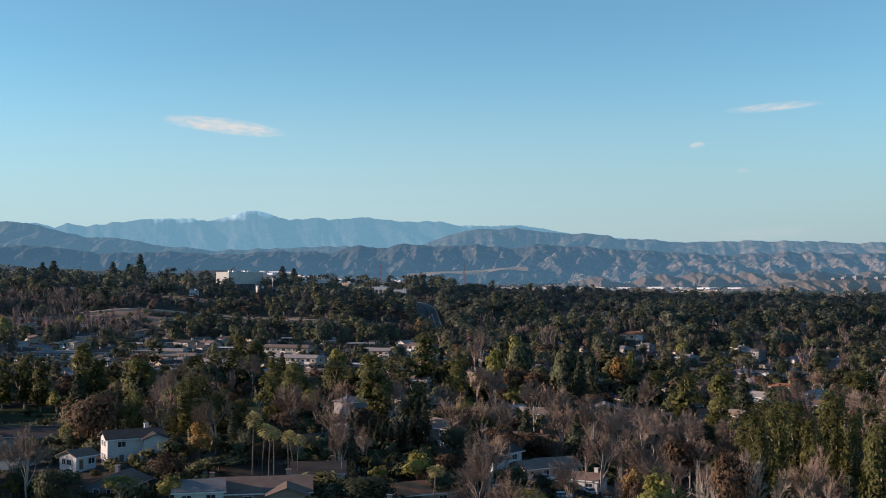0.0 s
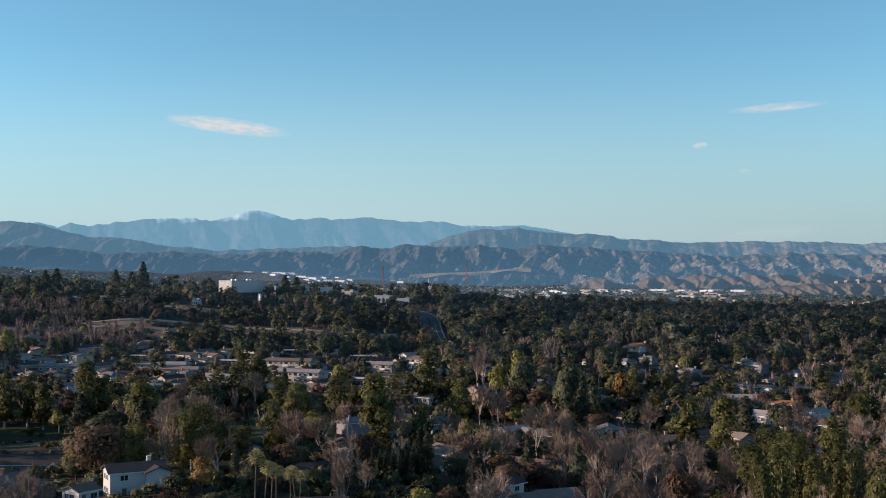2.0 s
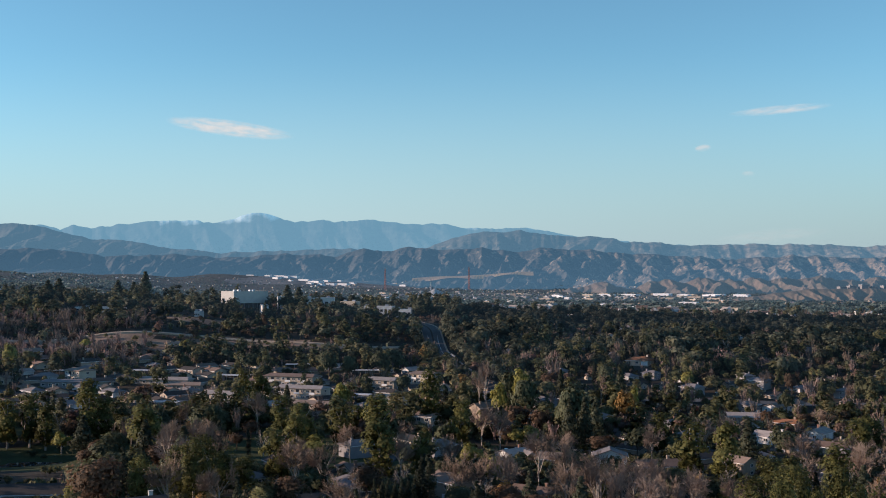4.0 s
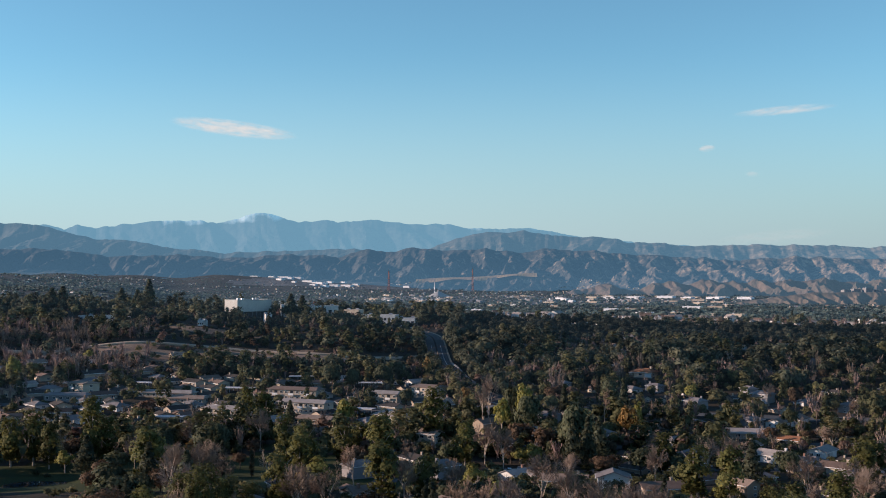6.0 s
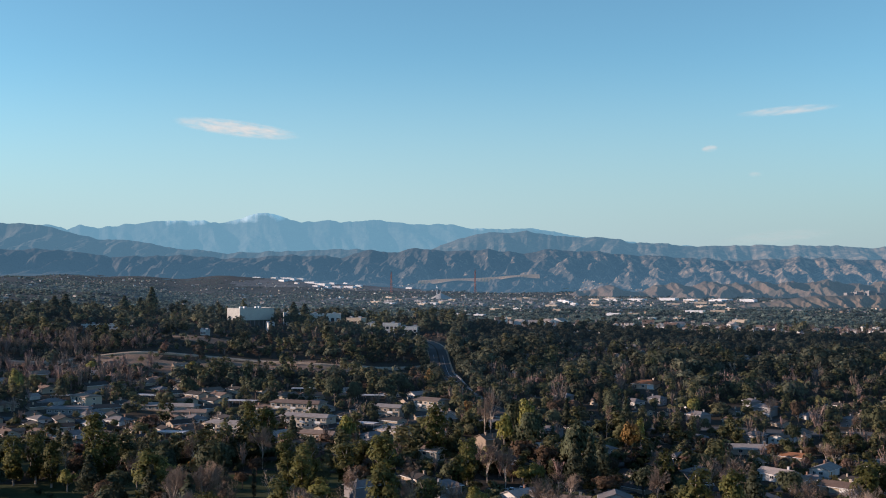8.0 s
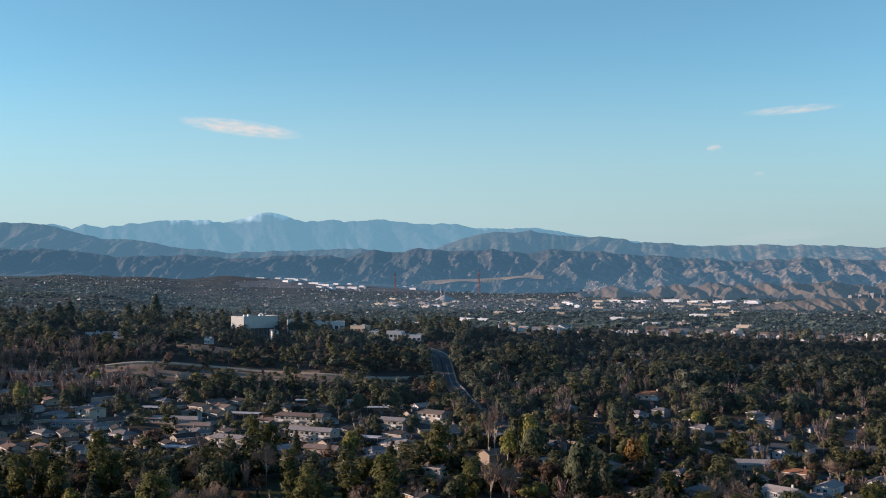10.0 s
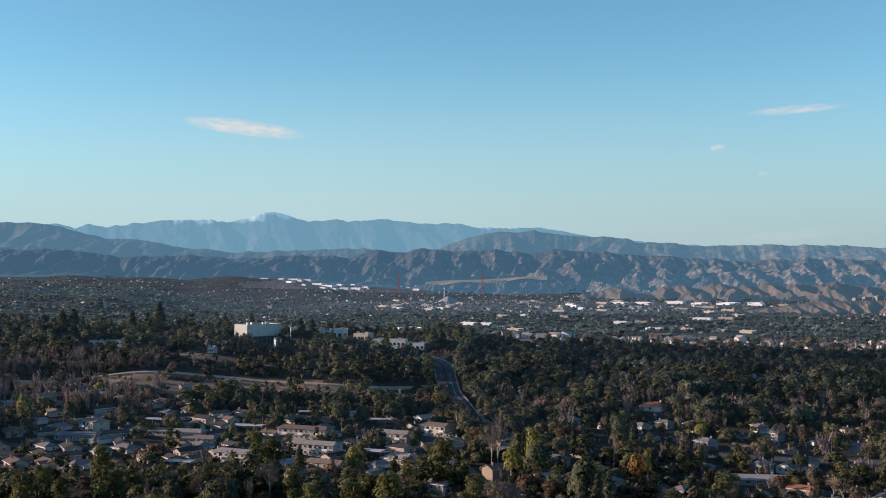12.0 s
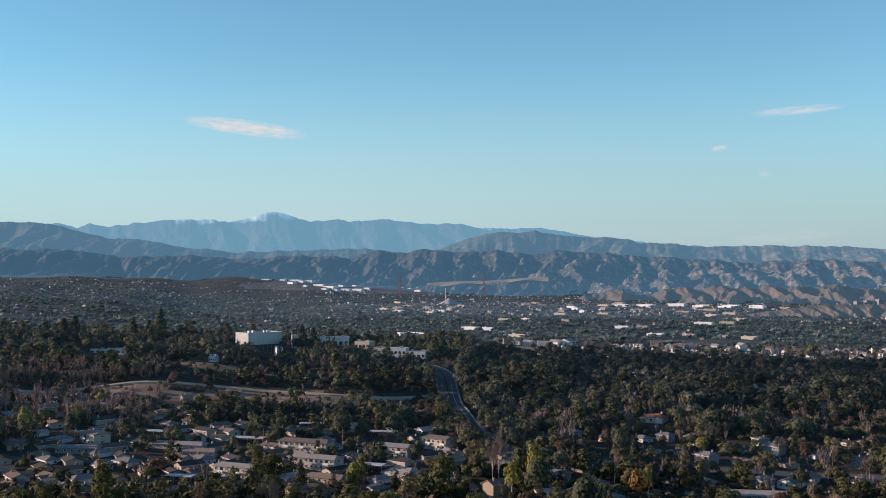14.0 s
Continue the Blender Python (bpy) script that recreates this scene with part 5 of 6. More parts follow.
def mound(x, y, r, h, mat, label):
    verts, faces = [], []
    n, m = 40, 10
    for j in range(m + 1):
        f = j / m
        for i in range(n):
            a = 2 * math.pi * i / n
            rr = r * (1 - f) * (1 + 0.12 * math.sin(3 * a + 1) + 0.06 * math.sin(7 * a))
            verts.append((rr * math.cos(a), rr * math.sin(a), -2 + (h + 2) * f ** 1.1 + 0.8 * math.sin(5 * a) * f * (1 - f)))
    for j in range(m):
        for i in range(n):
            faces.append((j * n + i, j * n + (i + 1) % n, (j + 1) * n + (i + 1) % n, (j + 1) * n + i))
    ob = solid("gravel_mound", verts, faces, mat)
    ob.matrix_basis = pose(x, y, ground(x, y))
    return tagged(ob, label, "mound")


mound(-28, 2330, 30, 13, M["concrete"], "pale grey heap of gravel in the valley")


# ---- parked cars ----
def build_car(paint, label):
    ob = thing("car", None, label, "car")
    bm = bmesh.new()
    box(bm, -2.2, 2.2, -0.88, 0.88, 0.35, 0.95, bevel=0.12)
    part("body", bm, paint, ob)
    bm = bmesh.new()
    v = [bm.verts.new(p) for p in ((-1.7, -0.8, 0.93), (1.15, -0.8, 0.93), (1.15, 0.8, 0.93), (-1.7, 0.8, 0.93), (-1.2, -0.66, 1.45), (0.45, -0.66, 1.45), (0.45, 0.66, 1.45), (-1.2, 0.66, 1.45))]
    for f in ((0, 1, 5, 4), (1, 2, 6, 5), (2, 3, 7, 6), (3, 0, 4, 7)):
        bm.faces.new([v[i] for i in f])
    part("window_band", bm, M["glass"], ob, "dark car windows")
    part("car_roof", boxes((-1.25, 0.5, -0.69, 0.69, 1.43, 1.5), bevel=0.03), paint, ob)
    for x in (-1.35, 1.35):
        for y in (-0.86, 0.86):
            v2, f2 = tube([Vector((x, y - 0.1, 0.33)), Vector((x, y + 0.1, 0.33))], [0.33, 0.33], 14)
            wheel = solid("wheel", v2, f2, M["tyre"], ob)
            side_y = y + (0.105 if y > 0 else -0.105)
            hub = [(x + 0.2 * math.cos(a), side_y, 0.33 + 0.2 * math.sin(a)) for a in np.linspace(0, 2 * math.pi, 10, endpoint=False)]
            solid("hub", hub, [list(range(10))], M["metal"], wheel)
    for y in (-0.6, 0.6):
        part("headlight", boxes((2.17, 2.22, y - 0.18, y + 0.18, 0.62, 0.78)), M["trim"], ob)
    return ob


CARS = [build_car(p, l) for p, l in zip(PAINTS, ("white car parked in the street", "silver car parked in the street", "dark blue car parked in the street", "black car parked in the street"))]
CAR_PLACES = [(-34, 479, 5, 0), (22, 264, 10, 2), (27, 259, 15, 2), (24, 266, 8, 1), (31, 262, -20, 3), (33, 254, 100, 1), (20, 250, 30, 2), (12, 248, 10, 3), (36, 246, 30, 0), (26, 246, 5, 1), (-20, 236, 80, 3), (22, 425, 90, 0), (26, 428, 90, 1), (31, 426, 90, 3),
              (4, 487, 5, 1), (60, 484, 30, 0), (120, 501, 10, 1), (100, 441, 10, 0), (-100, 565, 10, 0), (-60, 566, 0, 1), (-15, 568, 20, 0), (-4, 660, 95, 1)]
seen_car = [0] * 4
for x, y, turn, k in CAR_PLACES:
    m = pose(x, y, ground(x, y) + 0.38, 0, 0, turn)
    if seen_car[k]:
        ob = copy_thing(CARS[k], m)
    else:
        ob = CARS[k]
        ob.matrix_basis = m
    seen_car[k] += 1
    ob["group"] = "parked cars"
    taken.append((x, y, 2.5))


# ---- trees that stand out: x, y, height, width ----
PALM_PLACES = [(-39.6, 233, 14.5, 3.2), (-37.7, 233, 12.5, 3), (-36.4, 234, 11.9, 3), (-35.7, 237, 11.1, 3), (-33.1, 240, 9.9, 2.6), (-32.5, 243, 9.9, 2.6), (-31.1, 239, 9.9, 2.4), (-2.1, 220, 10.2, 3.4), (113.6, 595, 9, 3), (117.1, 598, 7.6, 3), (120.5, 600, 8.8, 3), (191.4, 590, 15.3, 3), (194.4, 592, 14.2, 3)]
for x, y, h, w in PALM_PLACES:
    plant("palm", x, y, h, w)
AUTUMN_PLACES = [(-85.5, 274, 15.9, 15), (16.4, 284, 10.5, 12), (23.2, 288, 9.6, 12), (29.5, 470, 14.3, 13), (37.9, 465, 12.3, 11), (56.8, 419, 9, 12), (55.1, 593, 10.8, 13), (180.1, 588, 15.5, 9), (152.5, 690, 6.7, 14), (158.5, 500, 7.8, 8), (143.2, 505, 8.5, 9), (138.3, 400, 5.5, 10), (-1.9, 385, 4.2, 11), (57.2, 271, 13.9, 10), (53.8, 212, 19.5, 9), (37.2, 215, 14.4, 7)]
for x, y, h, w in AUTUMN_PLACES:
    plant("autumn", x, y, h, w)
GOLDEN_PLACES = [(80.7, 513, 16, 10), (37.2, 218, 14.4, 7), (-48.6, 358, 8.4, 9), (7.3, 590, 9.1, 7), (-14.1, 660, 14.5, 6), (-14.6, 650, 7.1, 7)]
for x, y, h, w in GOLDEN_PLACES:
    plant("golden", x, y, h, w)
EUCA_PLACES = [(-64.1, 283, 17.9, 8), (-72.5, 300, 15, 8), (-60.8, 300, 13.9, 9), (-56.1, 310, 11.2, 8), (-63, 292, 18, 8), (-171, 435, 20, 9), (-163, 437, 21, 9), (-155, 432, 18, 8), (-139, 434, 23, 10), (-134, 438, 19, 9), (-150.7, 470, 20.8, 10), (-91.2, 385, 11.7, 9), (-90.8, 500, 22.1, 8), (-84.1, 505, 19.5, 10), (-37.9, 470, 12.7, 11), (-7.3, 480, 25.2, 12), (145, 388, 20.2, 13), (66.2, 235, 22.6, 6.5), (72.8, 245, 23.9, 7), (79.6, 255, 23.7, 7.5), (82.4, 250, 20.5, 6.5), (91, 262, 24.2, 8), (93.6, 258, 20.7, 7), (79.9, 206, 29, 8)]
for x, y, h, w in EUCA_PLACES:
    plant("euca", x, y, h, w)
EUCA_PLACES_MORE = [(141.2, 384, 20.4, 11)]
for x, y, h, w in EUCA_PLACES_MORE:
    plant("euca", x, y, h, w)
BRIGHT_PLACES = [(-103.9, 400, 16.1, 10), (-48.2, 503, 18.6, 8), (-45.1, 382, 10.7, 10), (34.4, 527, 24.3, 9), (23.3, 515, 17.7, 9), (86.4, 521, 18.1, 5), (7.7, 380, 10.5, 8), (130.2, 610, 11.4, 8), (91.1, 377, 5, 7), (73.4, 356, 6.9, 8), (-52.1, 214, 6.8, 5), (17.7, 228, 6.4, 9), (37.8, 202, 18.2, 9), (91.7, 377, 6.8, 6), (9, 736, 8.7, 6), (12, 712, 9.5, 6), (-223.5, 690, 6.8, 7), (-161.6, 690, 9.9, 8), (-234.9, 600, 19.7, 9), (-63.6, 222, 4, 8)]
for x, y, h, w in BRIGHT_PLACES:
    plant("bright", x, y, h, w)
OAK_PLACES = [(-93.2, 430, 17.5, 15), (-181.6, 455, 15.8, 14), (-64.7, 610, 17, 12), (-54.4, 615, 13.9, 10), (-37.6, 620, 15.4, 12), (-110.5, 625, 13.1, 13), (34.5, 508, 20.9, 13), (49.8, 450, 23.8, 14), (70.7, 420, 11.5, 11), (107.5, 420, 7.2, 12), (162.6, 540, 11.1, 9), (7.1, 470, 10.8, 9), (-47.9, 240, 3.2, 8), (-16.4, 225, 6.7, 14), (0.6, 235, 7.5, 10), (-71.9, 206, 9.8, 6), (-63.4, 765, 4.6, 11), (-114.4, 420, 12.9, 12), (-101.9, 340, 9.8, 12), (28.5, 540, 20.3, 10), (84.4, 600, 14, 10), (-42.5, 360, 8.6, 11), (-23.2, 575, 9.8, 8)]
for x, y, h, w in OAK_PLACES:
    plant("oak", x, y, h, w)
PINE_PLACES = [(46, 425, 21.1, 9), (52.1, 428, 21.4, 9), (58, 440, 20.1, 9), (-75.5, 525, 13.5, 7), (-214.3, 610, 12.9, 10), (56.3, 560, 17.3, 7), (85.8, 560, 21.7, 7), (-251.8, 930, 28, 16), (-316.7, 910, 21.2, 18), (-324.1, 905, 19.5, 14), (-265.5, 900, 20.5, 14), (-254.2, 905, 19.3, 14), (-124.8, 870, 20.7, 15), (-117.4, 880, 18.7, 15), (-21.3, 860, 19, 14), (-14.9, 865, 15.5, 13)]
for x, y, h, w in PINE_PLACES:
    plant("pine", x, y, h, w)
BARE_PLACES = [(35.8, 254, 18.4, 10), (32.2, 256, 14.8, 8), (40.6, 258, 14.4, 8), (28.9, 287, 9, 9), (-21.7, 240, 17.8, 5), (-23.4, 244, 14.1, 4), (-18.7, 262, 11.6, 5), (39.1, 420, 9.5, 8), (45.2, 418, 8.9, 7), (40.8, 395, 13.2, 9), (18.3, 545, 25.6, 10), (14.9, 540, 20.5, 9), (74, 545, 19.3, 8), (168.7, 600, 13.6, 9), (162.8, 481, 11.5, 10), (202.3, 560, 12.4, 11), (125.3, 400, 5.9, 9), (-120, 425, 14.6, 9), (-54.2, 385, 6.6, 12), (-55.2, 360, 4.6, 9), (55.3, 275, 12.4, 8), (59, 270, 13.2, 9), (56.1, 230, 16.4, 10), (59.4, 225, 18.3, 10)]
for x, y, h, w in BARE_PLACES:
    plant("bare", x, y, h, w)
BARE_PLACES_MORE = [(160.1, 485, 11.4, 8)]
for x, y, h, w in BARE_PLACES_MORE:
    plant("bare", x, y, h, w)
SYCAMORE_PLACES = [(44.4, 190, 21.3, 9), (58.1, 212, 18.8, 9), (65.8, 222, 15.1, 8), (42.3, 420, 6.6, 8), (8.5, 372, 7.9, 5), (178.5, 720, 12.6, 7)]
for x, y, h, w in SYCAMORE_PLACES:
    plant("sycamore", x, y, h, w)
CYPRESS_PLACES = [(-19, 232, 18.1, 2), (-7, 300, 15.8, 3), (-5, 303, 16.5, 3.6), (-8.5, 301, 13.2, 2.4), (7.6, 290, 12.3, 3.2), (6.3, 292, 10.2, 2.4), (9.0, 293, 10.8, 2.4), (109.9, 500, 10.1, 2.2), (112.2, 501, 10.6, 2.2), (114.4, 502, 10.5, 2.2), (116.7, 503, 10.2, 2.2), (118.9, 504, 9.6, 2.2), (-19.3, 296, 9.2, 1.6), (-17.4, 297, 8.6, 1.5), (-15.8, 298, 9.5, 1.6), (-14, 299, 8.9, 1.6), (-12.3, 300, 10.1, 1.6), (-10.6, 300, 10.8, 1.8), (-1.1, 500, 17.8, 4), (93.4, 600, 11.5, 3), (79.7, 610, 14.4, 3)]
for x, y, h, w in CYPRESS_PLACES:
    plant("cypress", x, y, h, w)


# ---- fill: houses in rows, then trees ----
def free(x, y, r):
    return all((x - a) ** 2 + (y - b) ** 2 > (r + c) ** 2 for a, b, c in taken)


def near_route(x, y, route, width):
    p = Vector((x, y))
    for a, b in zip(route, route[1:]):
        a, b = Vector(a), Vector(b)
        t = max(0, min(1, (p - a).dot(b - a) / (b - a).length_squared))
        if (p - a.lerp(b, t)).length < width:
            return True
    return False


def block(x0, x1, y0, y1, step_x, step_y, turn, keep=0.8, kinds=(0, 1, 2, 3, 4, 5), sizes=(0.85, 1.05)):
    y = y0
    while y < y1:
        x = x0 + rng.uniform(0, step_x)
        while x < x1:
            px, py = x + rng.normal(0, 2), y + rng.normal(0, 2.5)
            if rng.uniform() < keep and free(px, py, 4.5) and not near_route(px, py, BOULEVARD, 16) and not inside(px, py, *POND):
                settle(int(rng.choice(kinds)), px, py, turn + rng.choice([0, 90, 180, 270]) + rng.normal(0, 8), rng.uniform(*sizes))
            x += step_x * rng.uniform(0.85, 1.2)
        y += step_y


block(-238, -15, 508, 652, 14, 15, 40, 0.95, (0, 0, 3, 3, 3, 5, 1, 0), (0.74, 1.0))
block(-275, -150, 655, 705, 14, 15, 40, 0.9, (0, 3, 5, 0, 2), (0.74, 0.95))
block(40, 290, 385, 660, 18, 23, 42, 0.9, (0, 3, 3, 4, 3, 2, 3, 1), (0.7, 0.92))
block(-60, 40, 300, 480, 30, 36, 35, 0.6)
block(60, 220, 250, 380, 32, 36, 35, 0.5)
block(-230, -60, 290, 330, 34, 36, 30, 0.3)
block(-20, 60, 520, 600, 22, 24, 35, 0.85)


OPEN = [(-148, 386, 14), (-141, 370, 11), (-134, 352, 9), (-113, 345, 15), (-100, 272, 13), (-124, 274, 13), (3, 270, 8), (-8, 271, 8), (-18, 270, 7), (-91, 247, 8), (-103, 249, 8), (-39, 236, 11), (-158, 850, 9), (-144, 858, 8), (-170, 856, 8), (-262, 818, 20), (-45, 856, 8),
        (117, 668, 12), (-73, 545, 14), (-107, 520, 12), (-28, 530, 12), (-197, 585, 12), (-12, 590, 10), (138, 510, 12), (131, 440, 10), (165, 540, 12), (-150, 575, 16)]


def clearings(x, y):
    if any((x - a) ** 2 + (y - b) ** 2 < r * r for a, b, r in OPEN):
        return True
    if inside(x, y, *POND) or near_route(x, y, BOULEVARD, 8.0):
        return True
    return any(inside(x, y, a, b, rx * 0.95, ry * 0.9) for a, b, rx, ry in DRY)


def on_lawn(x, y):
    return any(inside(x, y, *l) for l in LAWNS)


# trees of their own near the camera
SHARE = ["oak"] * 24 + ["euca"] * 14 + ["pine"] * 8 + ["cypress"] * 5 + ["bright"] * 6 + ["autumn"] * 15 + ["golden"] * 3 + ["bare"] * 32 + ["sycamore"] * 4 + ["bush"] * 6
tries = count = 0
while count < 560 and tries < 9000:
    tries += 1
    y = 195 + 265 * rng.uniform() ** 0.8
    # Runs past the left edge of view: unseen trees added to shade the foreground.
    x = rng.uniform(-0.60, 0.44) * y
    kind = str(rng.choice(SHARE))
    if kind in ("euca", "cypress") and y < 330 and rng.uniform() < 0.6:
        continue
    if clearings(x, y) or (on_lawn(x, y) and rng.uniform() < 0.6) or not free(x, y, 1.6):
        continue
    if in_yard(x, y):
        if used["bush", True] + used["bush", False] > 180:
            continue
        kind = "bush"
    elif 0 < x < 75 and y < 335 and kind in ("oak", "euca", "pine", "cypress") and rng.uniform() < 0.75:
        kind = "bare"
    plant(kind, x, y, NATURAL[kind] * rng.uniform(1.0, 1.5) if kind == "bare" else None)
    count += 1


tries = count = 0
while count < 110 and tries < 9000:
    tries += 1
    y = 198 + 230 * rng.uniform() ** 1.9
    x = rng.uniform(-0.43, 0.43) * y
    if clearings(x, y) or on_lawn(x, y) or not free(x, y, 0.3):
        continue
    plant("bush", x, y, rng.uniform(1.8, 5.4))
    count += 1


tries = count = 0
while count < 70 and tries < 6000:
    tries += 1
    y = 200 + 95 * rng.uniform()
    x = rng.uniform(-0.43, 0.43) * y
    if clearings(x, y) or in_yard(x, y) or not free(x, y, 0.8) or near_route(x, y, [(-20, 262), (15, 266), (40, 262), (66, 250)], 6):
        continue
    kind = str(rng.choice(["oak", "oak", "oak", "autumn", "bare", "bright"]))
    plant(kind, x, y, rng.uniform(4.0, 7.0))
    count += 1


def places(n, x_of, y0, y1, size, spread, gap, power=1.0, keep=None):
    out, grid = [], {}
    tries = 0
    near = [(a, b, c) for a, b, c in taken]
    cell = {}
    for a, b, c in near:
        cell.setdefault((int(a // 20), int(b // 20)), []).append((a, b, c))
    while len(out) < n and tries < n * 12:
        tries += 1
        y = y0 + (y1 - y0) * rng.uniform() ** power
        x = x_of(y)
        if keep and not keep(x, y):
            continue
        k = (int(x // gap), int(y // gap))
        if k in grid:
            continue
        if any((x - a) ** 2 + (y - b) ** 2 < (gap * 0.25 + c) ** 2 for i in (-1, 0, 1) for j in (-1, 0, 1) for a, b, c in cell.get((int(x // 20) + i, int(y // 20) + j), ())):
            continue
        grid[k] = True
        s = size * rng.uniform(1 - spread, 1 + spread) * (1 + 0.55 * noise.noise(Vector((x / 40.0, y / 40.0, 8.0))))
        if 740 < y < 1000:
            s *= 0.66 if x > 10 else 0.74 if abs(x + 148) < 42 and y < 872 else 0.86
        out.append((x, y, s, s * rng.uniform(0.8, 1.35)))
    return out


TRACK = [(-285, 712), (-206, 731), (-154, 736), (-118, 733), (-86, 723), (-58, 731), (-21, 752)]


def off_ways(x, y):
    """Off the boulevard, the track, its open slope and the cleared places."""
    return not clearings(x, y) and not near_route(x, y, BOULEVARD, 10) and not near_route(x, y, TRACK, 10)


def in_oak_wood(x, y):
    """The strip across the eastern slope whose oaks are coloured dark for its shade."""
    edge = 14 * math.sin(x * 0.021) + 6 * math.sin(x * 0.06)
    return x > 12 and 812 + edge < y < 898 + edge * 0.6


def not_clear(x, y):
    if in_oak_wood(x, y) or (x > 10 and y > 905 and rng.uniform() < 0.6):
        return False
    if x > 20 and y > 640 and rng.uniform() < 0.12 + 0.5 * noise.noise(Vector((x / 45.0, y / 45.0, 21.0))):
        return False
    if in_yard(x, y) and rng.uniform() < 0.65:
        return False
    if -235 < x < -20 and 500 < y < 650 and rng.uniform() < 0.6:
        return False
    if 40 < x < 290 and 440 < y < 660 and rng.uniform() < 0.3:
        return False
    if near_route(x, y, TRACK, 9):
        return False
    if x < -0.24 * y and 610 < y < 770 and rng.uniform() < 0.5:
        return False
    return not clearings(x, y) and not (on_lawn(x, y) and rng.uniform() < 0.8)


shrub_forms = simple_forms("bush", 3, 4, 6, 21, 0.6, 5)
scatter("garden_shrubs", shrub_forms, places(1700, lambda y: rng.uniform(-0.45, 0.45) * y, 195, 470, 1.05, 0.5, 3.4, 1.5, keep=lambda x, y: not clearings(x, y) and not on_lawn(x, y)), M["woods"], "dark garden shrubs and hedges round the houses", "shrubs")
# Also reaches left out of view, adding unseen trees for their shade.
wide = lambda y: rng.uniform(-0.58, 0.47) * y
round_forms = simple_forms("oak", 8, 8, 12, 34, 1.0, 8)
tall_forms = simple_forms("euca", 13, 7.5, 16, 28, 1.0, 6)
cone_forms = simple_forms("pine", 11, 6, 12, 24, 0.9, 4)
thin_forms = simple_forms("cypress", 9, 1.8, 7, 18, 0.7, 3)
bare_forms = [twig_form(9, 6, 26) for _ in range(4)]
scatter("suburb_trees", round_forms, places(640, wide, 455, 660, 0.82, 0.4, 6.5, keep=not_clear), M["woods"], "round-headed evergreen trees between the houses")
scatter("suburb_tall_trees", tall_forms, places(260, wide, 455, 660, 0.9, 0.3, 9, keep=not_clear), M["woods"], "tall olive-green trees between the houses")
scatter("suburb_conifers", cone_forms + thin_forms, places(170, wide, 455, 700, 0.95, 0.3, 9, keep=not_clear), M["hill_woods"], "dark conifers between the houses")
scatter("suburb_russet_trees", round_forms, places(260, wide, 455, 680, 0.85, 0.3, 8, keep=not_clear), M["russet_woods"], "russet and brown autumn trees between the houses")
scatter("suburb_bare_trees", bare_forms, places(620, wide, 440, 700, 0.95, 0.35, 6.5, keep=not_clear), M["twig_tint"], "bare brown winter trees between the houses")
coarse_shrubs = simple_forms("bush", 3, 4, 5, 14, 0.85, 5)
scatter("suburb_shrubs", coarse_shrubs, places(1100, wide, 455, 660, 1.0, 0.5, 4.5, keep=lambda x, y: not clearings(x, y) and not on_lawn(x, y)), M["woods"], "hedges and garden shrubs between the houses", "shrubs")
slope_forms = simple_forms("oak", 10, 9, 10, 26, 1.2, 5) + simple_forms("euca", 12, 8, 11, 24, 1.15, 3)
scatter("hillside_woods", slope_forms, places(1500, wide, 645, 960, 0.92, 0.45, 7.0, keep=not_clear), M["hill_woods"], "dense dark trees on the shaded hillside")
# The slope's shadow is put into these trees as dark leaf colour.
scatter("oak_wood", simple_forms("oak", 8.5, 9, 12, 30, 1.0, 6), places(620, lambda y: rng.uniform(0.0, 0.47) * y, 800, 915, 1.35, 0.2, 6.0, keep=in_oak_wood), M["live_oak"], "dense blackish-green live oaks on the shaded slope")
scatter("apartment_trees", round_forms + tall_forms, places(60, lambda y: rng.uniform(-0.40, -0.03) * y, 505, 650, 0.72, 0.4, 8, keep=lambda x, y: not clearings(x, y)), M["woods"], "olive garden trees between the apartments")
scatter("apartment_bare_trees", bare_forms, places(80, lambda y: rng.uniform(-0.42, -0.03) * y, 505, 690, 0.85, 0.35, 7, keep=lambda x, y: not clearings(x, y)), M["twig_tint"], "bare brown trees between the apartments")
scatter("ridge_woods", slope_forms, places(620, lambda y: rng.uniform(0.0, 0.47) * y, 700, 910, 1.0, 0.45, 6.5, keep=lambda x, y: off_ways(x, y) and not in_oak_wood(x, y) and noise.noise(Vector((x / 38.0, y / 30.0, 17.0))) > -0.2), M["hill_woods"], "dense dark evergreen trees on the shaded eastern ridge")
scatter("hilltop_trees", tall_forms + cone_forms, places(300, wide, 780, 980, 1.0, 0.4, 10, keep=not_clear), M["hill_woods"], "tall dark trees along the hilltop")
scatter("hillside_olive_trees", tall_forms + slope_forms, places(420, wide, 650, 980, 1.0, 0.45, 8, keep=not_clear), M["woods"], "olive-green trees on the hillside")
scatter("hillside_russet_trees", slope_forms, places(160, wide, 650, 980, 0.8, 0.3, 8, keep=not_clear), M["russet_woods"], "brown autumn trees on the hillside")
scatter("hillside_scrub", shrub_forms, places(340, lambda y: rng.uniform(-0.4, 0.0) * y, 672, 800, 0.9, 0.5, 5, keep=lambda x, y: not near_route(x, y, BOULEVARD, 9) and not near_route(x, y, TRACK, 6)), M["woods"], "low scrub on the dry brown slope", "shrubs")
scatter("hillside_bare_trees", bare_forms, places(420, wide, 650, 980, 0.95, 0.35, 7, keep=not_clear), M["twig_tint"], "bare winter trees on the hillside")

scatter("slope_bare_trees", bare_forms, places(300, lambda y: rng.uniform(-0.42, -0.27) * y, 640, 770, 1.0, 0.35, 6, keep=off_ways), M["twig_tint"], "bare grey-brown trees on the western slope")

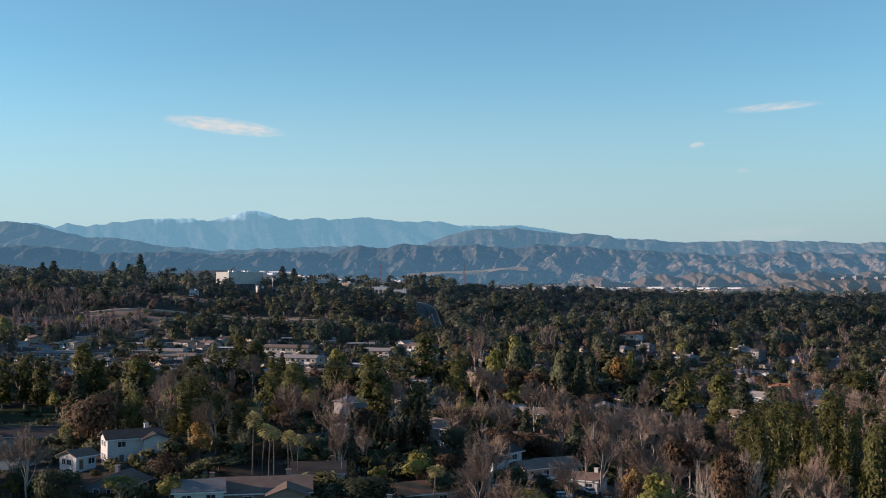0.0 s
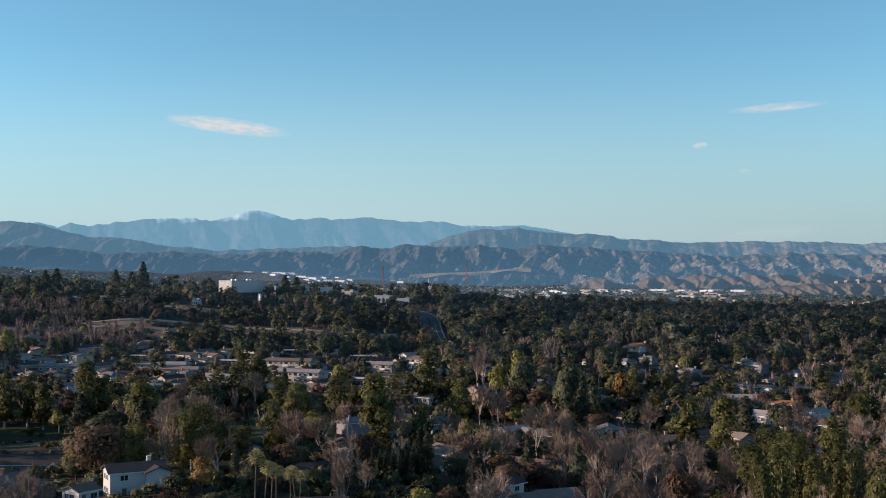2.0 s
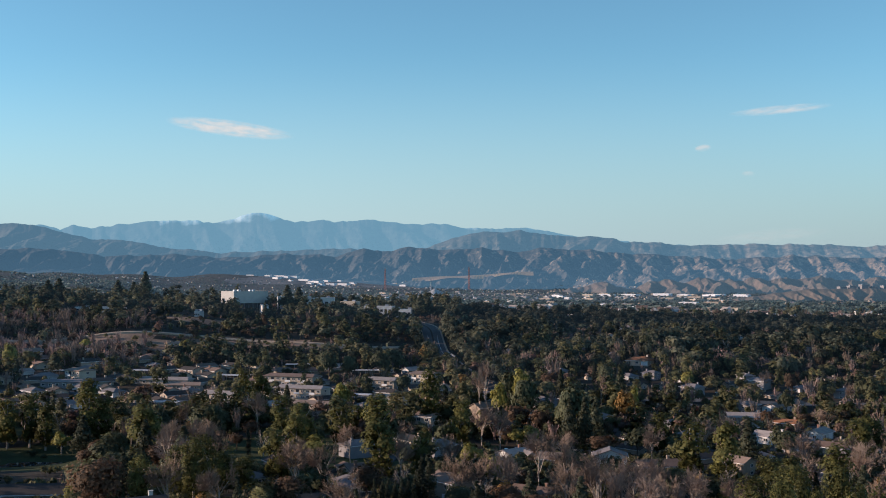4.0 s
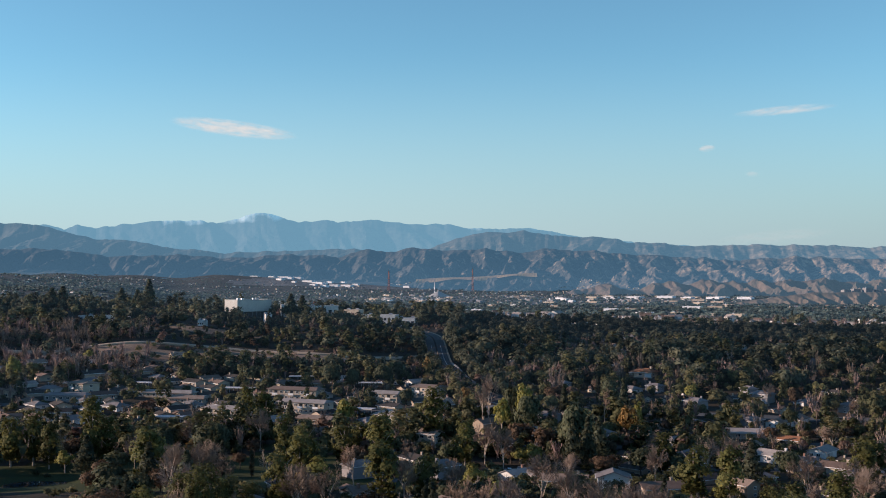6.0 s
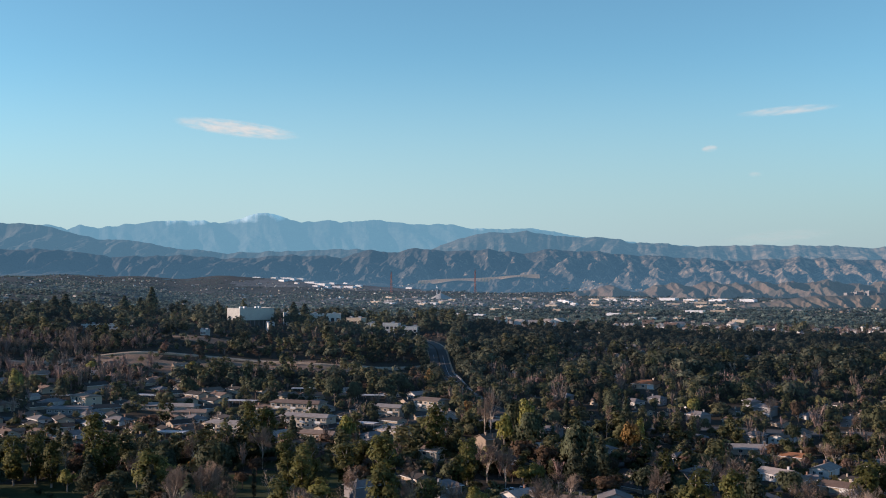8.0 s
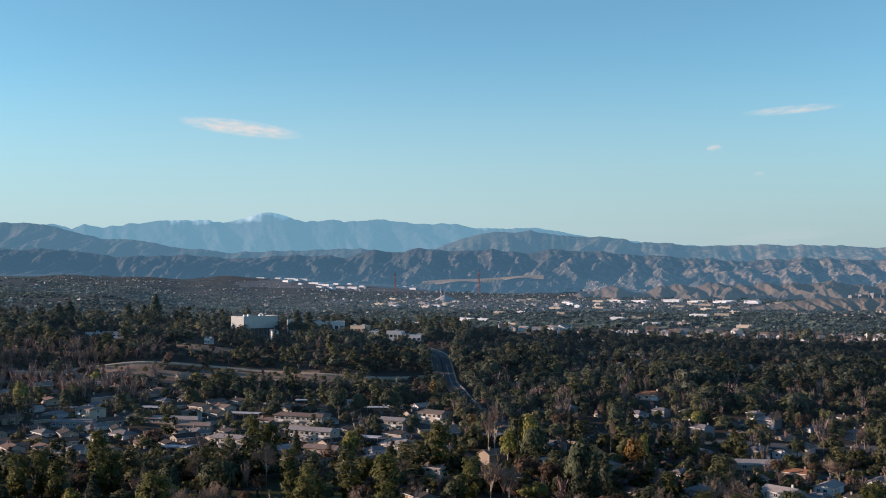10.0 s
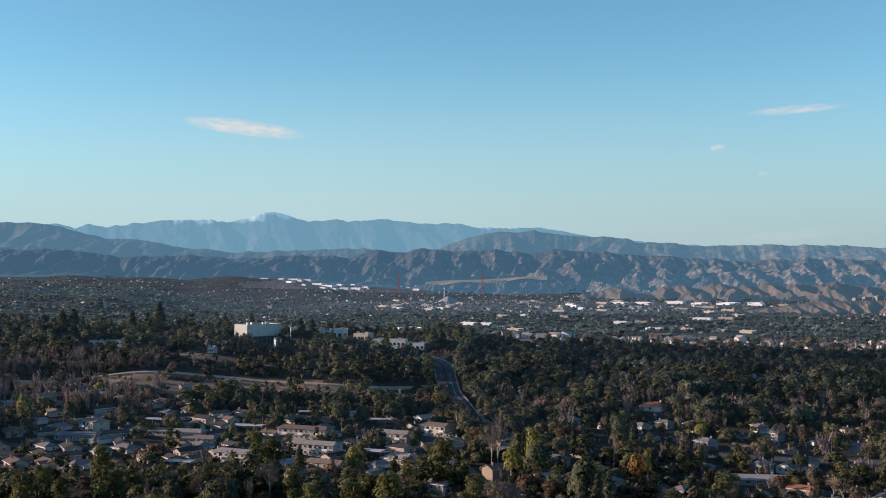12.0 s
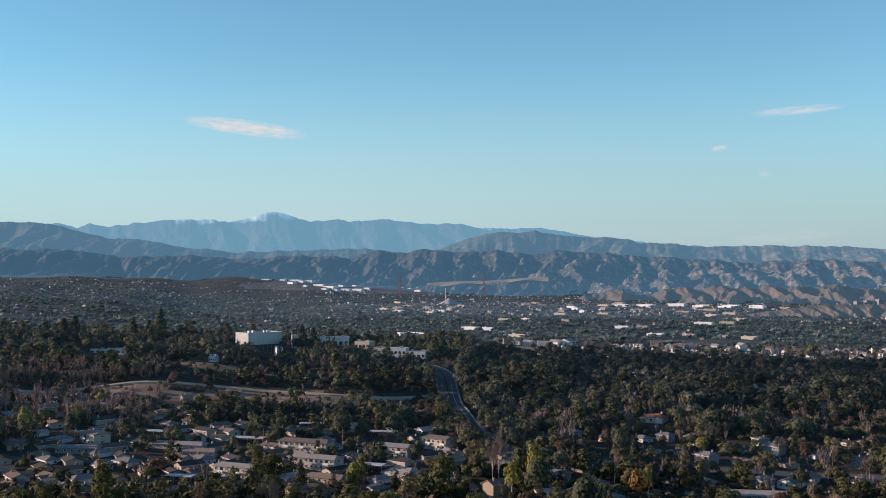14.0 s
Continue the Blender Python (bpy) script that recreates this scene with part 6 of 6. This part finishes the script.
right_side = lambda y: rng.uniform(0.02, 0.47) * y
scatter("ridge_bare_trees", bare_forms, places(520, right_side, 650, 1000, 1.0, 0.35, 6, keep=lambda x, y: off_ways(x, y) and not in_oak_wood(x, y)), M["twig_tint"], "bare brown winter trees between the ridge houses")
scatter("hillside_undergrowth", coarse_shrubs, places(1000, lambda y: rng.uniform(-0.45, 0.0) * y, 650, 930, 1.2, 0.5, 4.5, keep=off_ways), M["russet_woods"], "brown undergrowth on the wooded hillside", "shrubs")
scatter("hillside_bushes", coarse_shrubs, places(700, wide, 650, 960, 1.3, 0.5, 4.5, keep=off_ways), M["woods"], "olive bushes on the wooded hillside", "shrubs")
roadside = [(x + side_of * rng.uniform(9, 14), y + rng.uniform(-2, 2), s, s * rng.uniform(0.7, 1.1))
            for a, b in zip(BOULEVARD[4:9], BOULEVARD[5:10]) for i in range(9) for side_of in (-1, 1)
            for x, y, s in [(a[0] + (b[0] - a[0]) * i / 9, a[1] + (b[1] - a[1]) * i / 9, rng.uniform(0.7, 1.15))]]
scatter("roadside_trees", slope_forms, roadside, M["hill_woods"], "dark trees along both sides of the boulevard")

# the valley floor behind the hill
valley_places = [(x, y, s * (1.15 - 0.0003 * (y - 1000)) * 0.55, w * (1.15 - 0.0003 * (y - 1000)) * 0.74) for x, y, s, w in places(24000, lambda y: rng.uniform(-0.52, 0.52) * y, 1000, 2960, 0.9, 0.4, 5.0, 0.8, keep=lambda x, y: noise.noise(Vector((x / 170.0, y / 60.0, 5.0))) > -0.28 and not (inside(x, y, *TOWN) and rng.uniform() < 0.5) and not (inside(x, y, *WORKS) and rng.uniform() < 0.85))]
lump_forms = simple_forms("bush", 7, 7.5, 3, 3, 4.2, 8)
scatter("valley_trees", lump_forms, valley_places, M["hazed_valley_woods"], "countless small dark trees over the valley floor")


def hut_form():
    v = np.array([(-5, -4, -1), (5, -4, -1), (5, 4, -1), (-5, 4, -1), (-5, -4, 4.5), (5, -4, 4.5), (5, 4, 4.5), (-5, 4, 4.5), (-5.5, 0, 7), (5.5, 0, 7)], dtype=float)
    f = [(0, 1, 5, 4), (1, 2, 6, 9, 5), (2, 3, 7, 6), (3, 0, 4, 8, 7), (4, 5, 9, 8), (6, 7, 8, 9)]
    return v, f


def far_houses(name, places_list, wall, roof, label, height=ground):
    verts, faces, mats, o = [], [], [], 0
    v, f = hut_form()
    for x, y, s, w in places_list:
        a = rng.uniform(0, 6.283)
        c, sn = math.cos(a), math.sin(a)
        g = height(x, y)
        verts += [((p[0] * c - p[1] * sn) * w + x, (p[0] * sn + p[1] * c) * w + y, p[2] * s + g) for p in v]
        faces += [tuple(i + o for i in q) for q in f]
        mats += [0, 0, 0, 0, 1, 1]
        o += len(v)
    return tagged(solid(name, verts, faces, [wall, roof], index=mats), label, "houses", kind="stuff")


for i, (wall, roof) in enumerate(((WALLS[0], ROOFS[5]), (WALLS[1], ROOFS[2]), (WALLS[2], ROOFS[0]), (WALLS[3], ROOFS[1]))):
    far_houses("valley_houses", places(620, lambda y: rng.uniform(-0.5, 0.5) * y, 1150, 2900, 0.34, 0.35, 9, 0.6, keep=lambda x, y: noise.noise(Vector((x / 120.0, y / 45.0, 11.0))) > -0.05), wall, roof, "far small houses across the valley floor")

for wall, roof in ((WALLS[0], ROOFS[5]), (WALLS[3], ROOFS[0])):
    far_houses("ridge_houses", places(200, lambda y: rng.uniform(0.04, 0.46) * y, 680, 1020, 0.66, 0.25, 11, 0.6, keep=lambda x, y: off_ways(x, y) and not in_oak_wood(x, y)), wall, roof, "small houses along the wooded ridge")


for wall, roof in ((WALLS[0], ROOFS[5]), (WALLS[1], ROOFS[2])):
    far_houses("foothill_houses", [(rng.normal(230, 240), 2990 + 260 * rng.uniform() ** 1.5, rng.uniform(0.25, 0.4), rng.uniform(0.3, 0.6)) for _ in range(170)], wall, roof,
               "pale far houses scattered over the foot of the hills", hill_height)


# forms that found no place are taken away
spare = [h for h, n in zip(HOUSES, house_used) if n == 0]
for fine, kinds in SETS.items():
    for kind, forms in kinds.items():
        spare += forms[used[kind, fine]:]
for ob in spare:
    for piece in list(ob.children_recursive) + [ob]:
        bpy.data.objects.remove(piece)
